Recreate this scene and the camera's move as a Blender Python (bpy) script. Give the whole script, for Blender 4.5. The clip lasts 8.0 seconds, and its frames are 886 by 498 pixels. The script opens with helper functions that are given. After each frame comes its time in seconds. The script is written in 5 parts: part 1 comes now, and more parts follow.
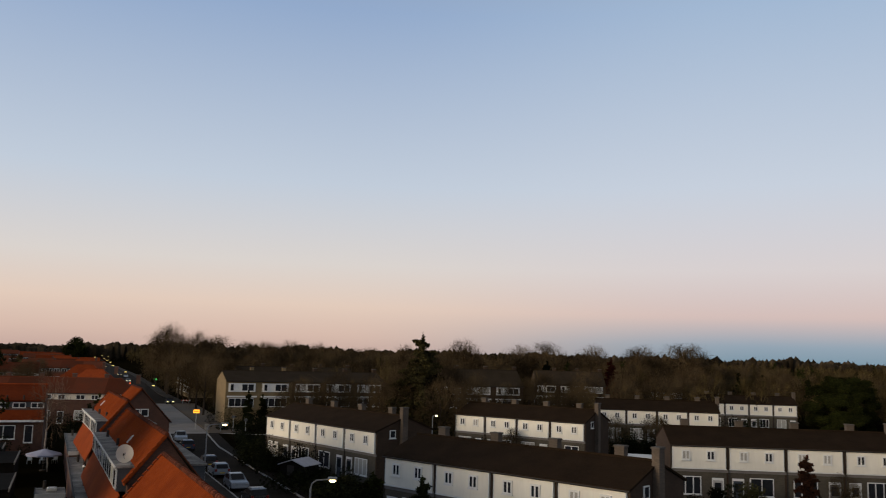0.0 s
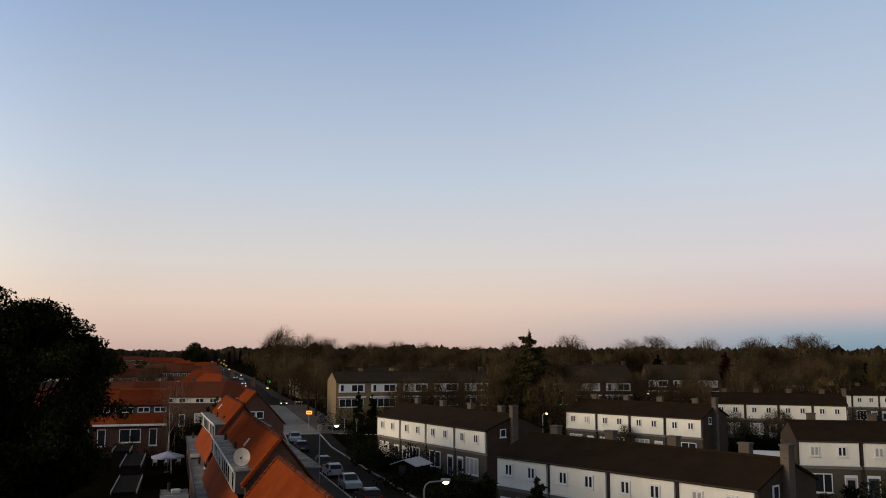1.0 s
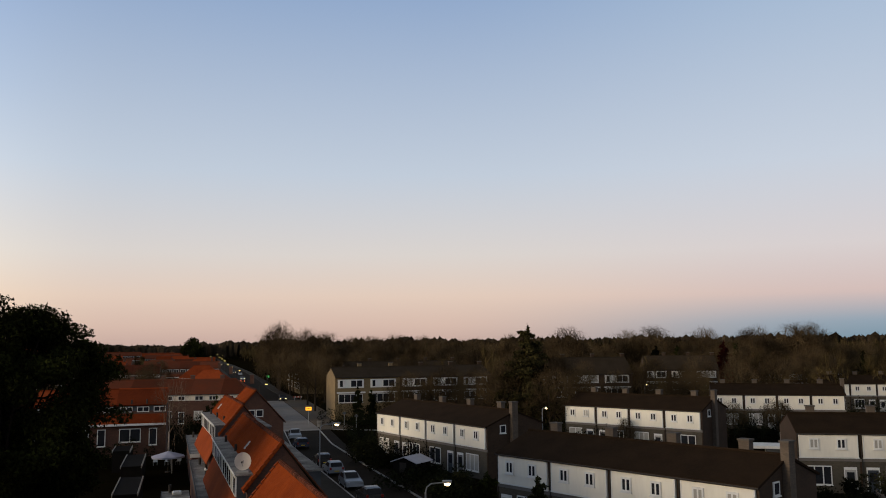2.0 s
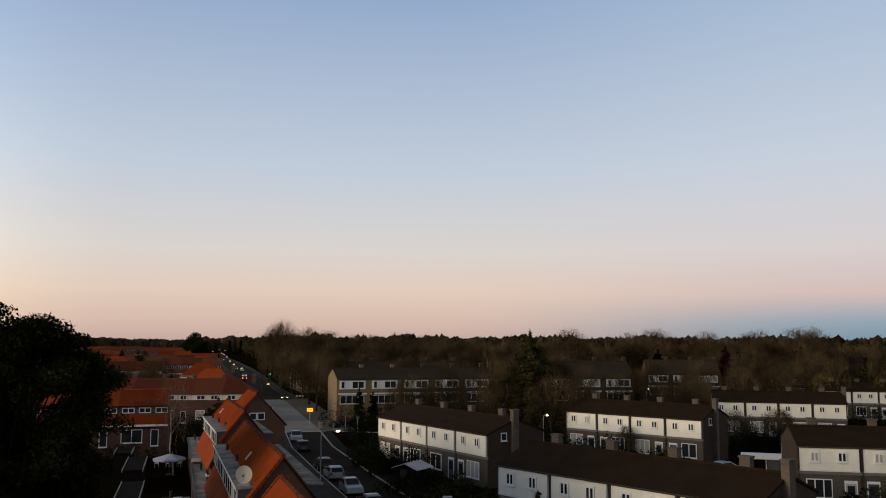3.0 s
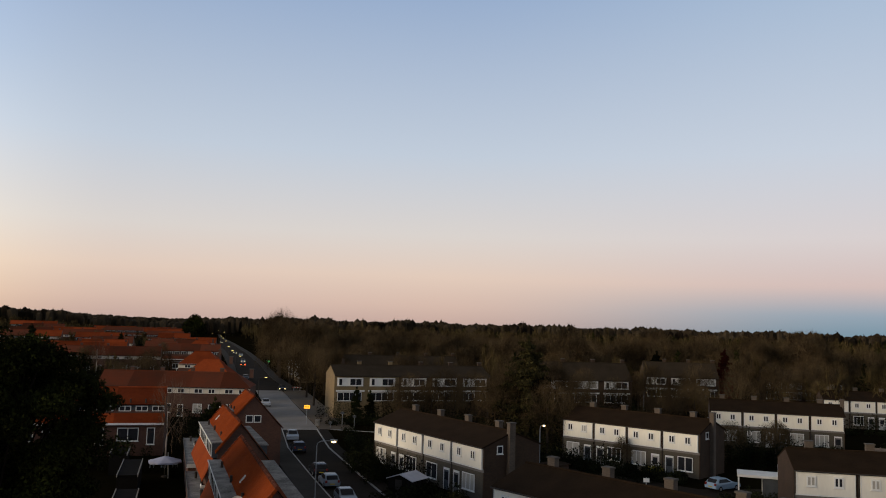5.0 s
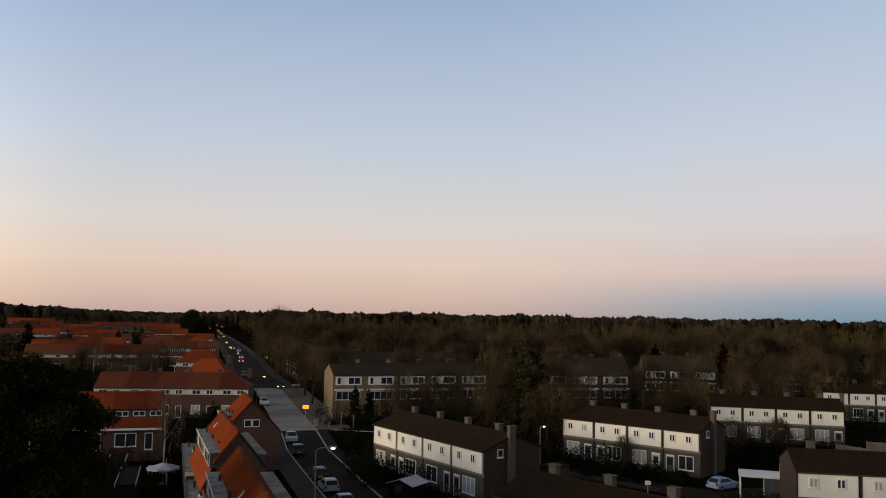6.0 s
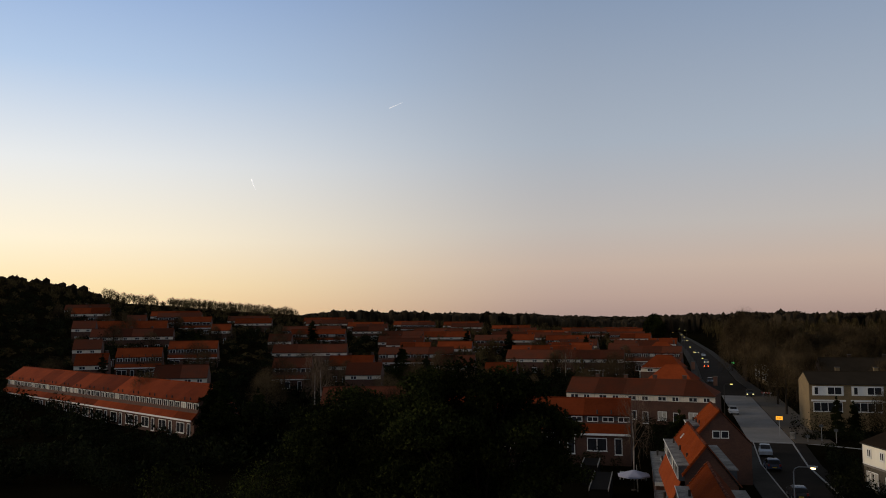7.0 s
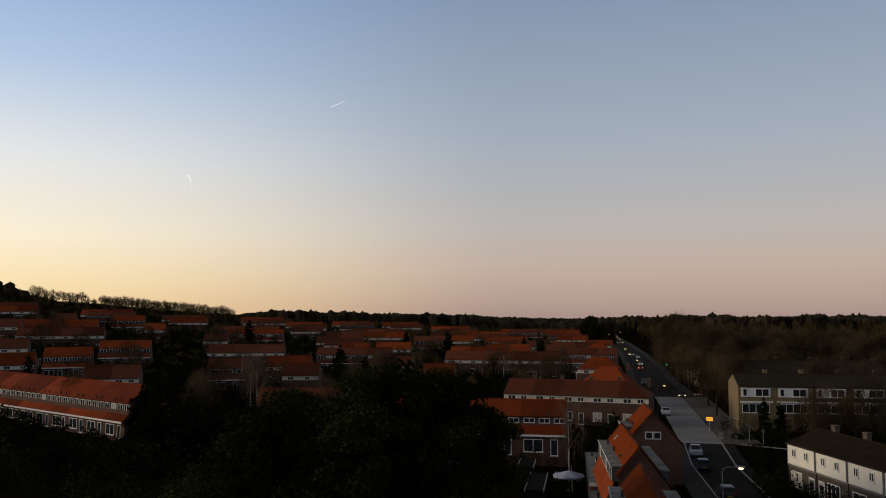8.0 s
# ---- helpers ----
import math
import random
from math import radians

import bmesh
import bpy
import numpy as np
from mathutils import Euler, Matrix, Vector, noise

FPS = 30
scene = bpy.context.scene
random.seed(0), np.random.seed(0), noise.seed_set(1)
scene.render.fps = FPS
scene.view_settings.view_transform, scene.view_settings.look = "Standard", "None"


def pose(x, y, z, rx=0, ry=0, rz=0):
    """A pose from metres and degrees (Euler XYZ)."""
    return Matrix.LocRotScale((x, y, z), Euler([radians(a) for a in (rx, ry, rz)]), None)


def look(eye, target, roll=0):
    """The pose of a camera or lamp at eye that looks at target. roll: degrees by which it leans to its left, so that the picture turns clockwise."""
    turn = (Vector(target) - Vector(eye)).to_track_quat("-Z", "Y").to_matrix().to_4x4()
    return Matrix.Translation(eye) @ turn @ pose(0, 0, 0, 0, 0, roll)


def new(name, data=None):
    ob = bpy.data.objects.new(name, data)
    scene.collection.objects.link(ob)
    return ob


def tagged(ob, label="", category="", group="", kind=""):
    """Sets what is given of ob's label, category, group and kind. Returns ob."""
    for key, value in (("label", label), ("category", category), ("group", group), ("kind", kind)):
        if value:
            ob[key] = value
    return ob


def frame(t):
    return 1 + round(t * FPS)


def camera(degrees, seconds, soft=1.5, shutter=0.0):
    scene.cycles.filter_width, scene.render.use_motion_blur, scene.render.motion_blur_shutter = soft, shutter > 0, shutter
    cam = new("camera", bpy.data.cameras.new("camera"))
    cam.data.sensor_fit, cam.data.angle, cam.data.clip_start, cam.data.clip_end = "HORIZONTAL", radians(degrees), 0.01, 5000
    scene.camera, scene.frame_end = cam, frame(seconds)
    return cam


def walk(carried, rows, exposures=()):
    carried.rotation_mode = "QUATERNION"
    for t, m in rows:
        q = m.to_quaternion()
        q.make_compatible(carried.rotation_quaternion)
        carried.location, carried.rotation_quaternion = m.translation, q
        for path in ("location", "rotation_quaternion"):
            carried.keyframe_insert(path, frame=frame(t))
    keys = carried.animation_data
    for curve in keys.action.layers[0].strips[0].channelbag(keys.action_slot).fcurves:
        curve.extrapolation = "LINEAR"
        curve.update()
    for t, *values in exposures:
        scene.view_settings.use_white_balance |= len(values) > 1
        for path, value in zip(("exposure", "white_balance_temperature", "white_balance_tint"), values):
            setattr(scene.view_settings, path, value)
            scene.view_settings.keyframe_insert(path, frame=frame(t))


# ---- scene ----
cam = camera(56.0, 8.0, soft=1.0, shutter=0.1)
PATH = [
    (0, (0.432, -2.287, 13.57), (0.663, -0.317, 13.825), 1.6),
    (0.2, (0.373, -1.884, 13.569), (0.495, 0.106, 13.82), 1.0),
    (0.5, (0.315, -1.48, 13.569), (0.323, 0.505, 13.815), 0.4),
    (1, (0.272, -1.236, 13.645), (0.262, 0.749, 13.89), 0.2),
    (1.5, (0.203, -1.158, 13.83), (0.202, 0.828, 14.063), -0.7),
    (3, (0.171, -1.345, 15.36), (0.161, 0.644, 15.576), 0.2),
    (3.5, (0.195, -1.354, 15.843), (0.183, 0.635, 16.049), 0.4),
    (4, (0.166, -1.303, 16.615), (0.16, 0.688, 16.808), 0.7),
    (4.5, (0.208, -1.23, 17.384), (0.196, 0.761, 17.572), 1.8),
    (6, (0.061, -0.365, 19.634), (0.056, 1.629, 19.789), 1.0),
    (6.2, (0.060, -0.140, 19.816), (0.047, 1.854, 19.969), 0.56),
    (6.5, (-0.129, 0.325, 20.203), (-0.466, 2.291, 20.349), -0.67),
    (6.7, (0.162, 0.187, 20.317), (-0.569, 2.043, 20.467), -0.42),
    (6.8, (0.270, 0.331, 20.382), (-0.631, 2.110, 20.536), -0.44),
    (7, (0.144, 0.596, 20.271), (-0.881, 2.306, 20.428), -0.48),
    (7.2, (0.188, 0.544, 20.245), (-0.762, 2.298, 20.399), -0.04),
    (7.5, (0.126, 0.671, 20.202), (-0.705, 2.482, 20.364), -0.53),
    (8, (0.158, 0.710, 20.346), (-0.742, 2.489, 20.504), -0.02),
]
walk(cam, [(t, look(e, g, r)) for t, e, g, r in PATH],
     exposures=[(0.0, 0.0), (6.3, 0.0), (6.9, -0.45), (8.0, -0.5)])


# ---- dusk light: afterglow low on one side, a soft twilight sky over everything ----
def lin(r, g, b):
    return tuple(((v / 255 + 0.055) / 1.055) ** 2.4 if v > 10 else v / 3294 for v in (r, g, b))


GLOW = Vector((-0.985, 0.17, 0.0)).normalized()


def build_world():
    w = bpy.data.worlds.new("dusk_sky")
    w.use_nodes = True
    scene.world = w
    n, l = w.node_tree.nodes, w.node_tree.links
    n.clear()
    out, bg = n.new("ShaderNodeOutputWorld"), n.new("ShaderNodeBackground")
    tc, sep = n.new("ShaderNodeTexCoord"), n.new("ShaderNodeSeparateXYZ")
    l.new(tc.outputs["Generated"], sep.inputs[0])
    flat = n.new("ShaderNodeVectorMath")
    flat.operation = "MULTIPLY"
    flat.inputs[1].default_value = (1, 1, 0)
    l.new(tc.outputs["Generated"], flat.inputs[0])
    nrm = n.new("ShaderNodeVectorMath")
    nrm.operation = "NORMALIZE"
    l.new(flat.outputs[0], nrm.inputs[0])
    dot = n.new("ShaderNodeVectorMath")
    dot.operation = "DOT_PRODUCT"
    dot.inputs[1].default_value = GLOW
    l.new(nrm.outputs[0], dot.inputs[0])

    def ramp(stops, gain):
        r = n.new("ShaderNodeValToRGB")
        e = r.color_ramp.elements
        while len(e) < len(stops):
            e.new(0.5)
        for k, (deg, col) in enumerate(stops):
            e[k].position = math.sin(radians(deg))
            e[k].color = (*lin(*col), 1)
        l.new(sep.outputs[2], r.inputs[0])
        s = n.new("ShaderNodeVectorMath")
        s.operation = "SCALE"
        s.inputs[3].default_value = gain
        l.new(r.outputs[0], s.inputs[0])
        return s.outputs[0]

    far = ramp([(0, (122, 148, 164)), (1.2, (148, 164, 178)), (3.0, (212, 190, 185)), (6, (216, 208, 208)), (11.5, (199, 208, 221)), (23, (162, 184, 211)), (42, (120, 122, 126)), (90, (68, 65, 60))], 1.0)
    mid = ramp([(0, (198, 170, 160)), (1.2, (214, 186, 172)), (3.2, (226, 203, 187)), (6, (218, 211, 206)), (11.5, (193, 204, 218)), (23, (147, 170, 203)), (42, (120, 122, 126)), (90, (68, 65, 60))], 1.0)
    near = ramp([(0, (250, 210, 152)), (2.0, (255, 229, 178)), (5, (255, 242, 214)), (10, (232, 234, 234)), (16, (180, 202, 230)), (24, (132, 162, 210)), (42, (120, 122, 126)), (90, (68, 65, 60))], 1.42)

    def blend(a, b, lo, hi):
        f = n.new("ShaderNodeMapRange")
        f.interpolation_type = "SMOOTHSTEP"
        f.inputs[1].default_value, f.inputs[2].default_value = lo, hi
        l.new(dot.outputs["Value"], f.inputs[0])
        m = n.new("ShaderNodeMix")
        m.data_type = "RGBA"
        l.new(f.outputs[0], m.inputs[0])
        l.new(a, m.inputs[6])
        l.new(b, m.inputs[7])
        return m.outputs[2]

    l.new(blend(blend(far, mid, -0.32, 0.2), near, 0.51, 0.98), bg.inputs[0])
    bg.inputs[1].default_value = 1.0
    l.new(bg.outputs[0], out.inputs[0])


build_world()
sun = new("low_glow_sun", bpy.data.lights.new("low_glow_sun", "SUN"))
sun.data.energy, sun.data.angle, sun.data.color = 3.8, radians(30), (1.0, 0.80, 0.56)
sun.matrix_world = look((0, 0, 0), (0.90, 0.43, -0.07))


# ---- materials ----
MATS = {}


def mat(name, a, b=None, rough=0.85, scale=1.5, bump=0.0, bump_scale=20.0, metal=0.0, rand=0.0, spec=0.3, grain=None):
    """Two colours mixed by coarse and fine noise, with a fine relief; rand varies the value piece by piece."""
    if name in MATS:
        return MATS[name]
    m = bpy.data.materials.new(name)
    m.use_nodes = True
    n, l = m.node_tree.nodes, m.node_tree.links
    p = n["Principled BSDF"]
    p.inputs["Roughness"].default_value = rough
    p.inputs["Metallic"].default_value = metal
    p.inputs["Specular IOR Level"].default_value = spec
    b = b or tuple(v * 0.75 for v in a)
    geo = n.new("ShaderNodeNewGeometry")
    n1, n2 = n.new("ShaderNodeTexNoise"), n.new("ShaderNodeTexNoise")
    n1.inputs["Scale"].default_value, n2.inputs["Scale"].default_value = scale, scale * 9
    n1.inputs["Detail"].default_value, n2.inputs["Detail"].default_value = 4, 3
    if grain:
        mp = n.new("ShaderNodeVectorMath")
        mp.operation = "MULTIPLY"
        mp.inputs[1].default_value = grain
        l.new(geo.outputs["Position"], mp.inputs[0])
        pos = mp.outputs[0]
    else:
        pos = geo.outputs["Position"]
    l.new(pos, n1.inputs["Vector"])
    l.new(pos, n2.inputs["Vector"])
    add = n.new("ShaderNodeMath")
    add.operation = "MULTIPLY_ADD"
    add.inputs[1].default_value, add.inputs[2].default_value = 0.4, 0.0
    l.new(n2.outputs[0], add.inputs[0])
    mul = n.new("ShaderNodeMath")
    mul.operation = "MULTIPLY_ADD"
    mul.inputs[1].default_value = 0.7
    l.new(n1.outputs[0], mul.inputs[0])
    l.new(add.outputs[0], mul.inputs[2])
    rng = n.new("ShaderNodeMapRange")
    rng.inputs[1].default_value, rng.inputs[2].default_value = 0.33, 0.77
    l.new(mul.outputs[0], rng.inputs[0])
    mix = n.new("ShaderNodeMix")
    mix.data_type = "RGBA"
    mix.inputs[6].default_value, mix.inputs[7].default_value = (*a, 1), (*b, 1)
    l.new(rng.outputs[0], mix.inputs[0])
    col = mix.outputs[2]
    if rand:
        info, hsv, mr = n.new("ShaderNodeObjectInfo"), n.new("ShaderNodeHueSaturation"), n.new("ShaderNodeMapRange")
        mr.inputs[3].default_value, mr.inputs[4].default_value = 1 - rand, 1 + rand
        l.new(info.outputs["Random"], mr.inputs[0])
        l.new(mr.outputs[0], hsv.inputs["Value"])
        l.new(col, hsv.inputs["Color"])
        col = hsv.outputs[0]
    l.new(col, p.inputs["Base Color"])
    if bump:
        nb, bp = n.new("ShaderNodeTexNoise"), n.new("ShaderNodeBump")
        nb.inputs["Scale"].default_value = bump_scale
        bp.inputs["Strength"].default_value, bp.inputs["Distance"].default_value = bump, 0.05
        l.new(geo.outputs["Position"], nb.inputs["Vector"])
        l.new(nb.outputs[0], bp.inputs["Height"])
        l.new(bp.outputs[0], p.inputs["Normal"])
    MATS[name] = m
    return m


def island_mat(name, a, b, rough=0.9, patch=0.16):
    """Leaves and twigs: the colour differs from piece to piece."""
    if name in MATS:
        return MATS[name]
    m = bpy.data.materials.new(name)
    m.use_nodes = True
    n, l = m.node_tree.nodes, m.node_tree.links
    p = n["Principled BSDF"]
    p.inputs["Roughness"].default_value = rough
    p.inputs["Specular IOR Level"].default_value = 0.02
    geo, mix = n.new("ShaderNodeNewGeometry"), n.new("ShaderNodeMix")
    mix.data_type = "RGBA"
    mix.inputs[6].default_value, mix.inputs[7].default_value = (*a, 1), (*b, 1)
    l.new(geo.outputs["Random Per Island"], mix.inputs[0])
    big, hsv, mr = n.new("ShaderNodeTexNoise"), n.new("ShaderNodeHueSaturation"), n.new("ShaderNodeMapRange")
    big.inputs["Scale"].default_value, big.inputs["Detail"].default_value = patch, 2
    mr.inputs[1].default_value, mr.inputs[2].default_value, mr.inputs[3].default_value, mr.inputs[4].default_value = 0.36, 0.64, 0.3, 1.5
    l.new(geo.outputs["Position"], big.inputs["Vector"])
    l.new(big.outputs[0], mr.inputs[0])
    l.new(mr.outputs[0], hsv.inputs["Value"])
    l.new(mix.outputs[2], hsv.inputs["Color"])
    l.new(hsv.outputs[0], p.inputs["Base Color"])
    MATS[name] = m
    return m


def glow_mat(name, col, strength):
    if name in MATS:
        return MATS[name]
    m = bpy.data.materials.new(name)
    m.use_nodes = True
    p = m.node_tree.nodes["Principled BSDF"]
    p.inputs["Base Color"].default_value = (*col, 1)
    p.inputs["Emission Color"].default_value = (*col, 1)
    p.inputs["Emission Strength"].default_value = strength
    MATS[name] = m
    return m


def brick_mat(name, a, b, mortar, turn=0.0):
    if name in MATS:
        return MATS[name]
    m = mat(name, a, b, rough=0.92, scale=0.8, bump=0.0)
    n, l = m.node_tree.nodes, m.node_tree.links
    p = n["Principled BSDF"]
    src = p.inputs["Base Color"].links[0].from_socket
    tc, sep, com, add = n.new("ShaderNodeTexCoord"), n.new("ShaderNodeSeparateXYZ"), n.new("ShaderNodeCombineXYZ"), n.new("ShaderNodeMath")
    l.new(tc.outputs["Object"], sep.inputs[0])
    l.new(sep.outputs[0], add.inputs[0])
    l.new(sep.outputs[1], add.inputs[1])
    l.new(add.outputs[0], com.inputs[0])
    l.new(sep.outputs[2], com.inputs[1])
    br = n.new("ShaderNodeTexBrick")
    br.inputs["Scale"].default_value = 1.0
    br.inputs["Brick Width"].default_value, br.inputs["Row Height"].default_value, br.inputs["Mortar Size"].default_value = 0.22, 0.063, 0.008
    br.inputs["Color1"].default_value, br.inputs["Color2"].default_value = (0.8, 0.8, 0.8, 1), (1.15, 1.1, 1.05, 1)
    br.inputs["Mortar"].default_value = (*mortar, 1)
    l.new(com.outputs[0], br.inputs["Vector"])
    mx = n.new("ShaderNodeMix")
    mx.data_type, mx.blend_type = "RGBA", "MULTIPLY"
    mx.inputs[0].default_value = 1.0
    l.new(src, mx.inputs[6])
    l.new(br.outputs[0], mx.inputs[7])
    l.new(mx.outputs[2], p.inputs["Base Color"])
    return m


WHITE = mat("white_boards", (0.87, 0.825, 0.71), (0.75, 0.705, 0.60), rough=0.6, scale=0.5, bump=0.1, grain=(1, 1, 0.25))
FRAME = mat("white_frames", (0.8, 0.79, 0.75), (0.66, 0.65, 0.61), rough=0.5)
GLASS = mat("dark_glass", (0.015, 0.017, 0.02), (0.03, 0.03, 0.035), rough=0.1, spec=0.12, scale=0.6)
BLIND = mat("pale_blind", (0.42, 0.40, 0.35), (0.30, 0.285, 0.25), rough=0.8)
DARKTRIM = mat("dark_trim", (0.03, 0.026, 0.022), (0.05, 0.042, 0.036), rough=0.7, spec=0.12)
BROWNBRICK = brick_mat("brown_brick", (0.062, 0.037, 0.022), (0.04, 0.025, 0.015), (0.8, 0.8, 0.8))
REDBRICK = brick_mat("red_brown_brick", (0.10, 0.048, 0.032), (0.06, 0.032, 0.024), (1.2, 1.2, 1.2))
CHIMBRICK = brick_mat("chimney_brick", (0.125, 0.098, 0.075), (0.085, 0.066, 0.05), (0.85, 0.85, 0.85))
CAPSTONE = mat("dark_capstone", (0.10, 0.085, 0.07), (0.07, 0.06, 0.05), rough=0.95)
YELLOWBRICK = brick_mat("yellow_brick", (0.24, 0.175, 0.09), (0.17, 0.122, 0.063), (0.85, 0.85, 0.85))
DARKROOF = mat("dark_brown_tiles", (0.030, 0.0185, 0.0105), (0.018, 0.0115, 0.0068), spec=0.03, rough=0.95, scale=0.6, bump=0.4, bump_scale=6)
GREYROOF = mat("grey_brown_tiles", (0.045, 0.034, 0.023), (0.03, 0.0225, 0.015), spec=0.03, rough=0.95, scale=0.5, bump=0.4, bump_scale=5)
ORANGE = mat("orange_tiles", spec=0.03, a=(0.29, 0.058, 0.012), b=(0.18, 0.033, 0.008), rough=0.8, scale=0.45, bump=0.3, bump_scale=7)
REDTILE = mat("red_tiles", spec=0.03, a=(0.25, 0.048, 0.013), b=(0.15, 0.029, 0.009), rough=0.8, scale=0.3, bump=0.3, bump_scale=7, rand=0.4)
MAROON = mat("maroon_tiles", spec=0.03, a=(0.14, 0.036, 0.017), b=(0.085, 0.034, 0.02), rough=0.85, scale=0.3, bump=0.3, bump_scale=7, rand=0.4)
ZINC = mat("pale_flat_roof", (0.36, 0.34, 0.31), (0.05, 0.046, 0.042), rough=0.8, scale=0.8, spec=0.1)
TANWALL = brick_mat("grey_tan_brick", (0.105, 0.09, 0.066), (0.07, 0.06, 0.045), (0.85, 0.85, 0.85))
PANEL = mat("grey_blue_panel", (0.085, 0.092, 0.10), (0.05, 0.055, 0.06), rough=0.8, spec=0.1)
ASPHALT = mat("asphalt", (0.033, 0.0265, 0.0205), (0.021, 0.017, 0.0135), spec=0.02, rough=0.95, scale=0.25, bump=0.2, bump_scale=30)
BRICKROAD = mat("grey_paving", (0.29, 0.27, 0.25), (0.20, 0.185, 0.17), rough=0.9, spec=0.1, scale=0.2, bump=0.2, bump_scale=12)
PAVING = mat("pavement_slabs", (0.06, 0.054, 0.047), (0.036, 0.032, 0.028), rough=0.95, spec=0.03, scale=0.3, bump=0.2, bump_scale=12)
SANDPATH = mat("sandy_path", (0.12, 0.09, 0.06), (0.08, 0.062, 0.042), rough=0.95, scale=0.3)
KERB = mat("concrete_kerb", (0.36, 0.35, 0.33), (0.27, 0.26, 0.25), rough=0.85, scale=1.0)
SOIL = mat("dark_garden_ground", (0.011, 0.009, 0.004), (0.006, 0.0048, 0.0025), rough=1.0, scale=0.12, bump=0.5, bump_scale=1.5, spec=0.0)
STEEL = mat("galvanised_steel", (0.32, 0.33, 0.34), (0.25, 0.26, 0.27), rough=0.5, metal=0.6)
RUBBER = mat("tyre_rubber", (0.012, 0.012, 0.012), rough=0.9)
BARK = mat("dark_bark", (0.05, 0.038, 0.028), (0.03, 0.024, 0.018), rough=0.95, scale=3, spec=0.03)
DARKBARK = mat("pine_bark", (0.02, 0.015, 0.011), (0.012, 0.009, 0.007), rough=0.95, scale=3, spec=0.03)
PALEBARK = mat("birch_bark", (0.42, 0.37, 0.32), (0.2, 0.16, 0.13), rough=0.9, scale=3, spec=0.03)
TWIG = island_mat("brown_twigs", (0.098, 0.067, 0.034), (0.042, 0.030, 0.016))
OLIVETWIG = island_mat("olive_wood_canopy", (0.105, 0.075, 0.030), (0.036, 0.027, 0.012))
PALETWIG = island_mat("pale_birch_twigs", (0.22, 0.15, 0.10), (0.10, 0.065, 0.045))
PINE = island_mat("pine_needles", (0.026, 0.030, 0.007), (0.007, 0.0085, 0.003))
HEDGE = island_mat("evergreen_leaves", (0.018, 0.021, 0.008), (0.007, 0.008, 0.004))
YELLEAF = island_mat("yellow_leaves", (0.3, 0.25, 0.03), (0.12, 0.11, 0.02))
LAMP = glow_mat("lit_lamp", (1.0, 0.68, 0.30), 8)
AMBER = glow_mat("lit_amber_sign", (1.0, 0.42, 0.03), 1.3)
TAIL = glow_mat("lit_tail_lamp", (1.0, 0.12, 0.03), 6)
HEAD = glow_mat("lit_head_lamp", (1.0, 0.82, 0.36), 2.2)
FARLAMP = glow_mat("lit_far_lamp", (1.0, 0.74, 0.2), 1.9)


# ---- building helpers ----
def box(bm, x0, x1, y0, y1, z0, z1, bevel=0.0):
    v = [bm.verts.new((x, y, z)) for x, y, z in ((x0, y0, z0), (x1, y0, z0), (x1, y1, z0), (x0, y1, z0), (x0, y0, z1), (x1, y0, z1), (x1, y1, z1), (x0, y1, z1))]
    fs = [bm.faces.new([v[i] for i in q]) for q in ((0, 3, 2, 1), (4, 5, 6, 7), (0, 1, 5, 4), (1, 2, 6, 5), (2, 3, 7, 6), (3, 0, 4, 7))]
    if bevel:
        es = list({e for f in fs for e in f.edges})
        bmesh.ops.bevel(bm, geom=es, offset=bevel, segments=1, affect="EDGES")
    return bm


def slab(bm, pts, axis, lo, hi):
    """Extrude an outline (pairs) along an axis, 'x': pairs are (y, z); 'y': (x, z); 'z': (x, y)."""
    def p(u, w, d):
        return {"x": (d, u, w), "y": (u, d, w), "z": (u, w, d)}[axis]
    a = [bm.verts.new(p(u, w, lo)) for u, w in pts]
    b = [bm.verts.new(p(u, w, hi)) for u, w in pts]
    k = len(pts)
    bm.faces.new(a)
    bm.faces.new(b[::-1])
    for i in range(k):
        bm.faces.new((a[i], b[i], b[(i + 1) % k], a[(i + 1) % k]))
    bmesh.ops.recalc_face_normals(bm, faces=bm.faces)
    return bm


def tube(bm, p, q, r0, r1, n=6):
    p, q = Vector(p), Vector(q)
    z = (q - p).normalized()
    x = z.orthogonal().normalized()
    y = z.cross(x)
    a = [bm.verts.new(p + (x * math.cos(i * math.tau / n) + y * math.sin(i * math.tau / n)) * r0) for i in range(n)]
    b = [bm.verts.new(q + (x * math.cos(i * math.tau / n) + y * math.sin(i * math.tau / n)) * r1) for i in range(n)]
    for i in range(n):
        bm.faces.new((a[i], a[(i + 1) % n], b[(i + 1) % n], b[i]))
    bm.faces.new(a[::-1])
    bm.faces.new(b)
    return bm


def meshed(name, bm, material):
    me = bpy.data.meshes.new(name)
    bm.to_mesh(me)
    bm.free()
    me.materials.append(material)
    return me


def part(name, bm, material, parent, label=""):
    ob = new(name, meshed(name, bm, material) if isinstance(bm, bmesh.types.BMesh) else bm)
    ob.parent = parent
    if label:
        tagged(ob, label)
    return ob


CACHE = {}


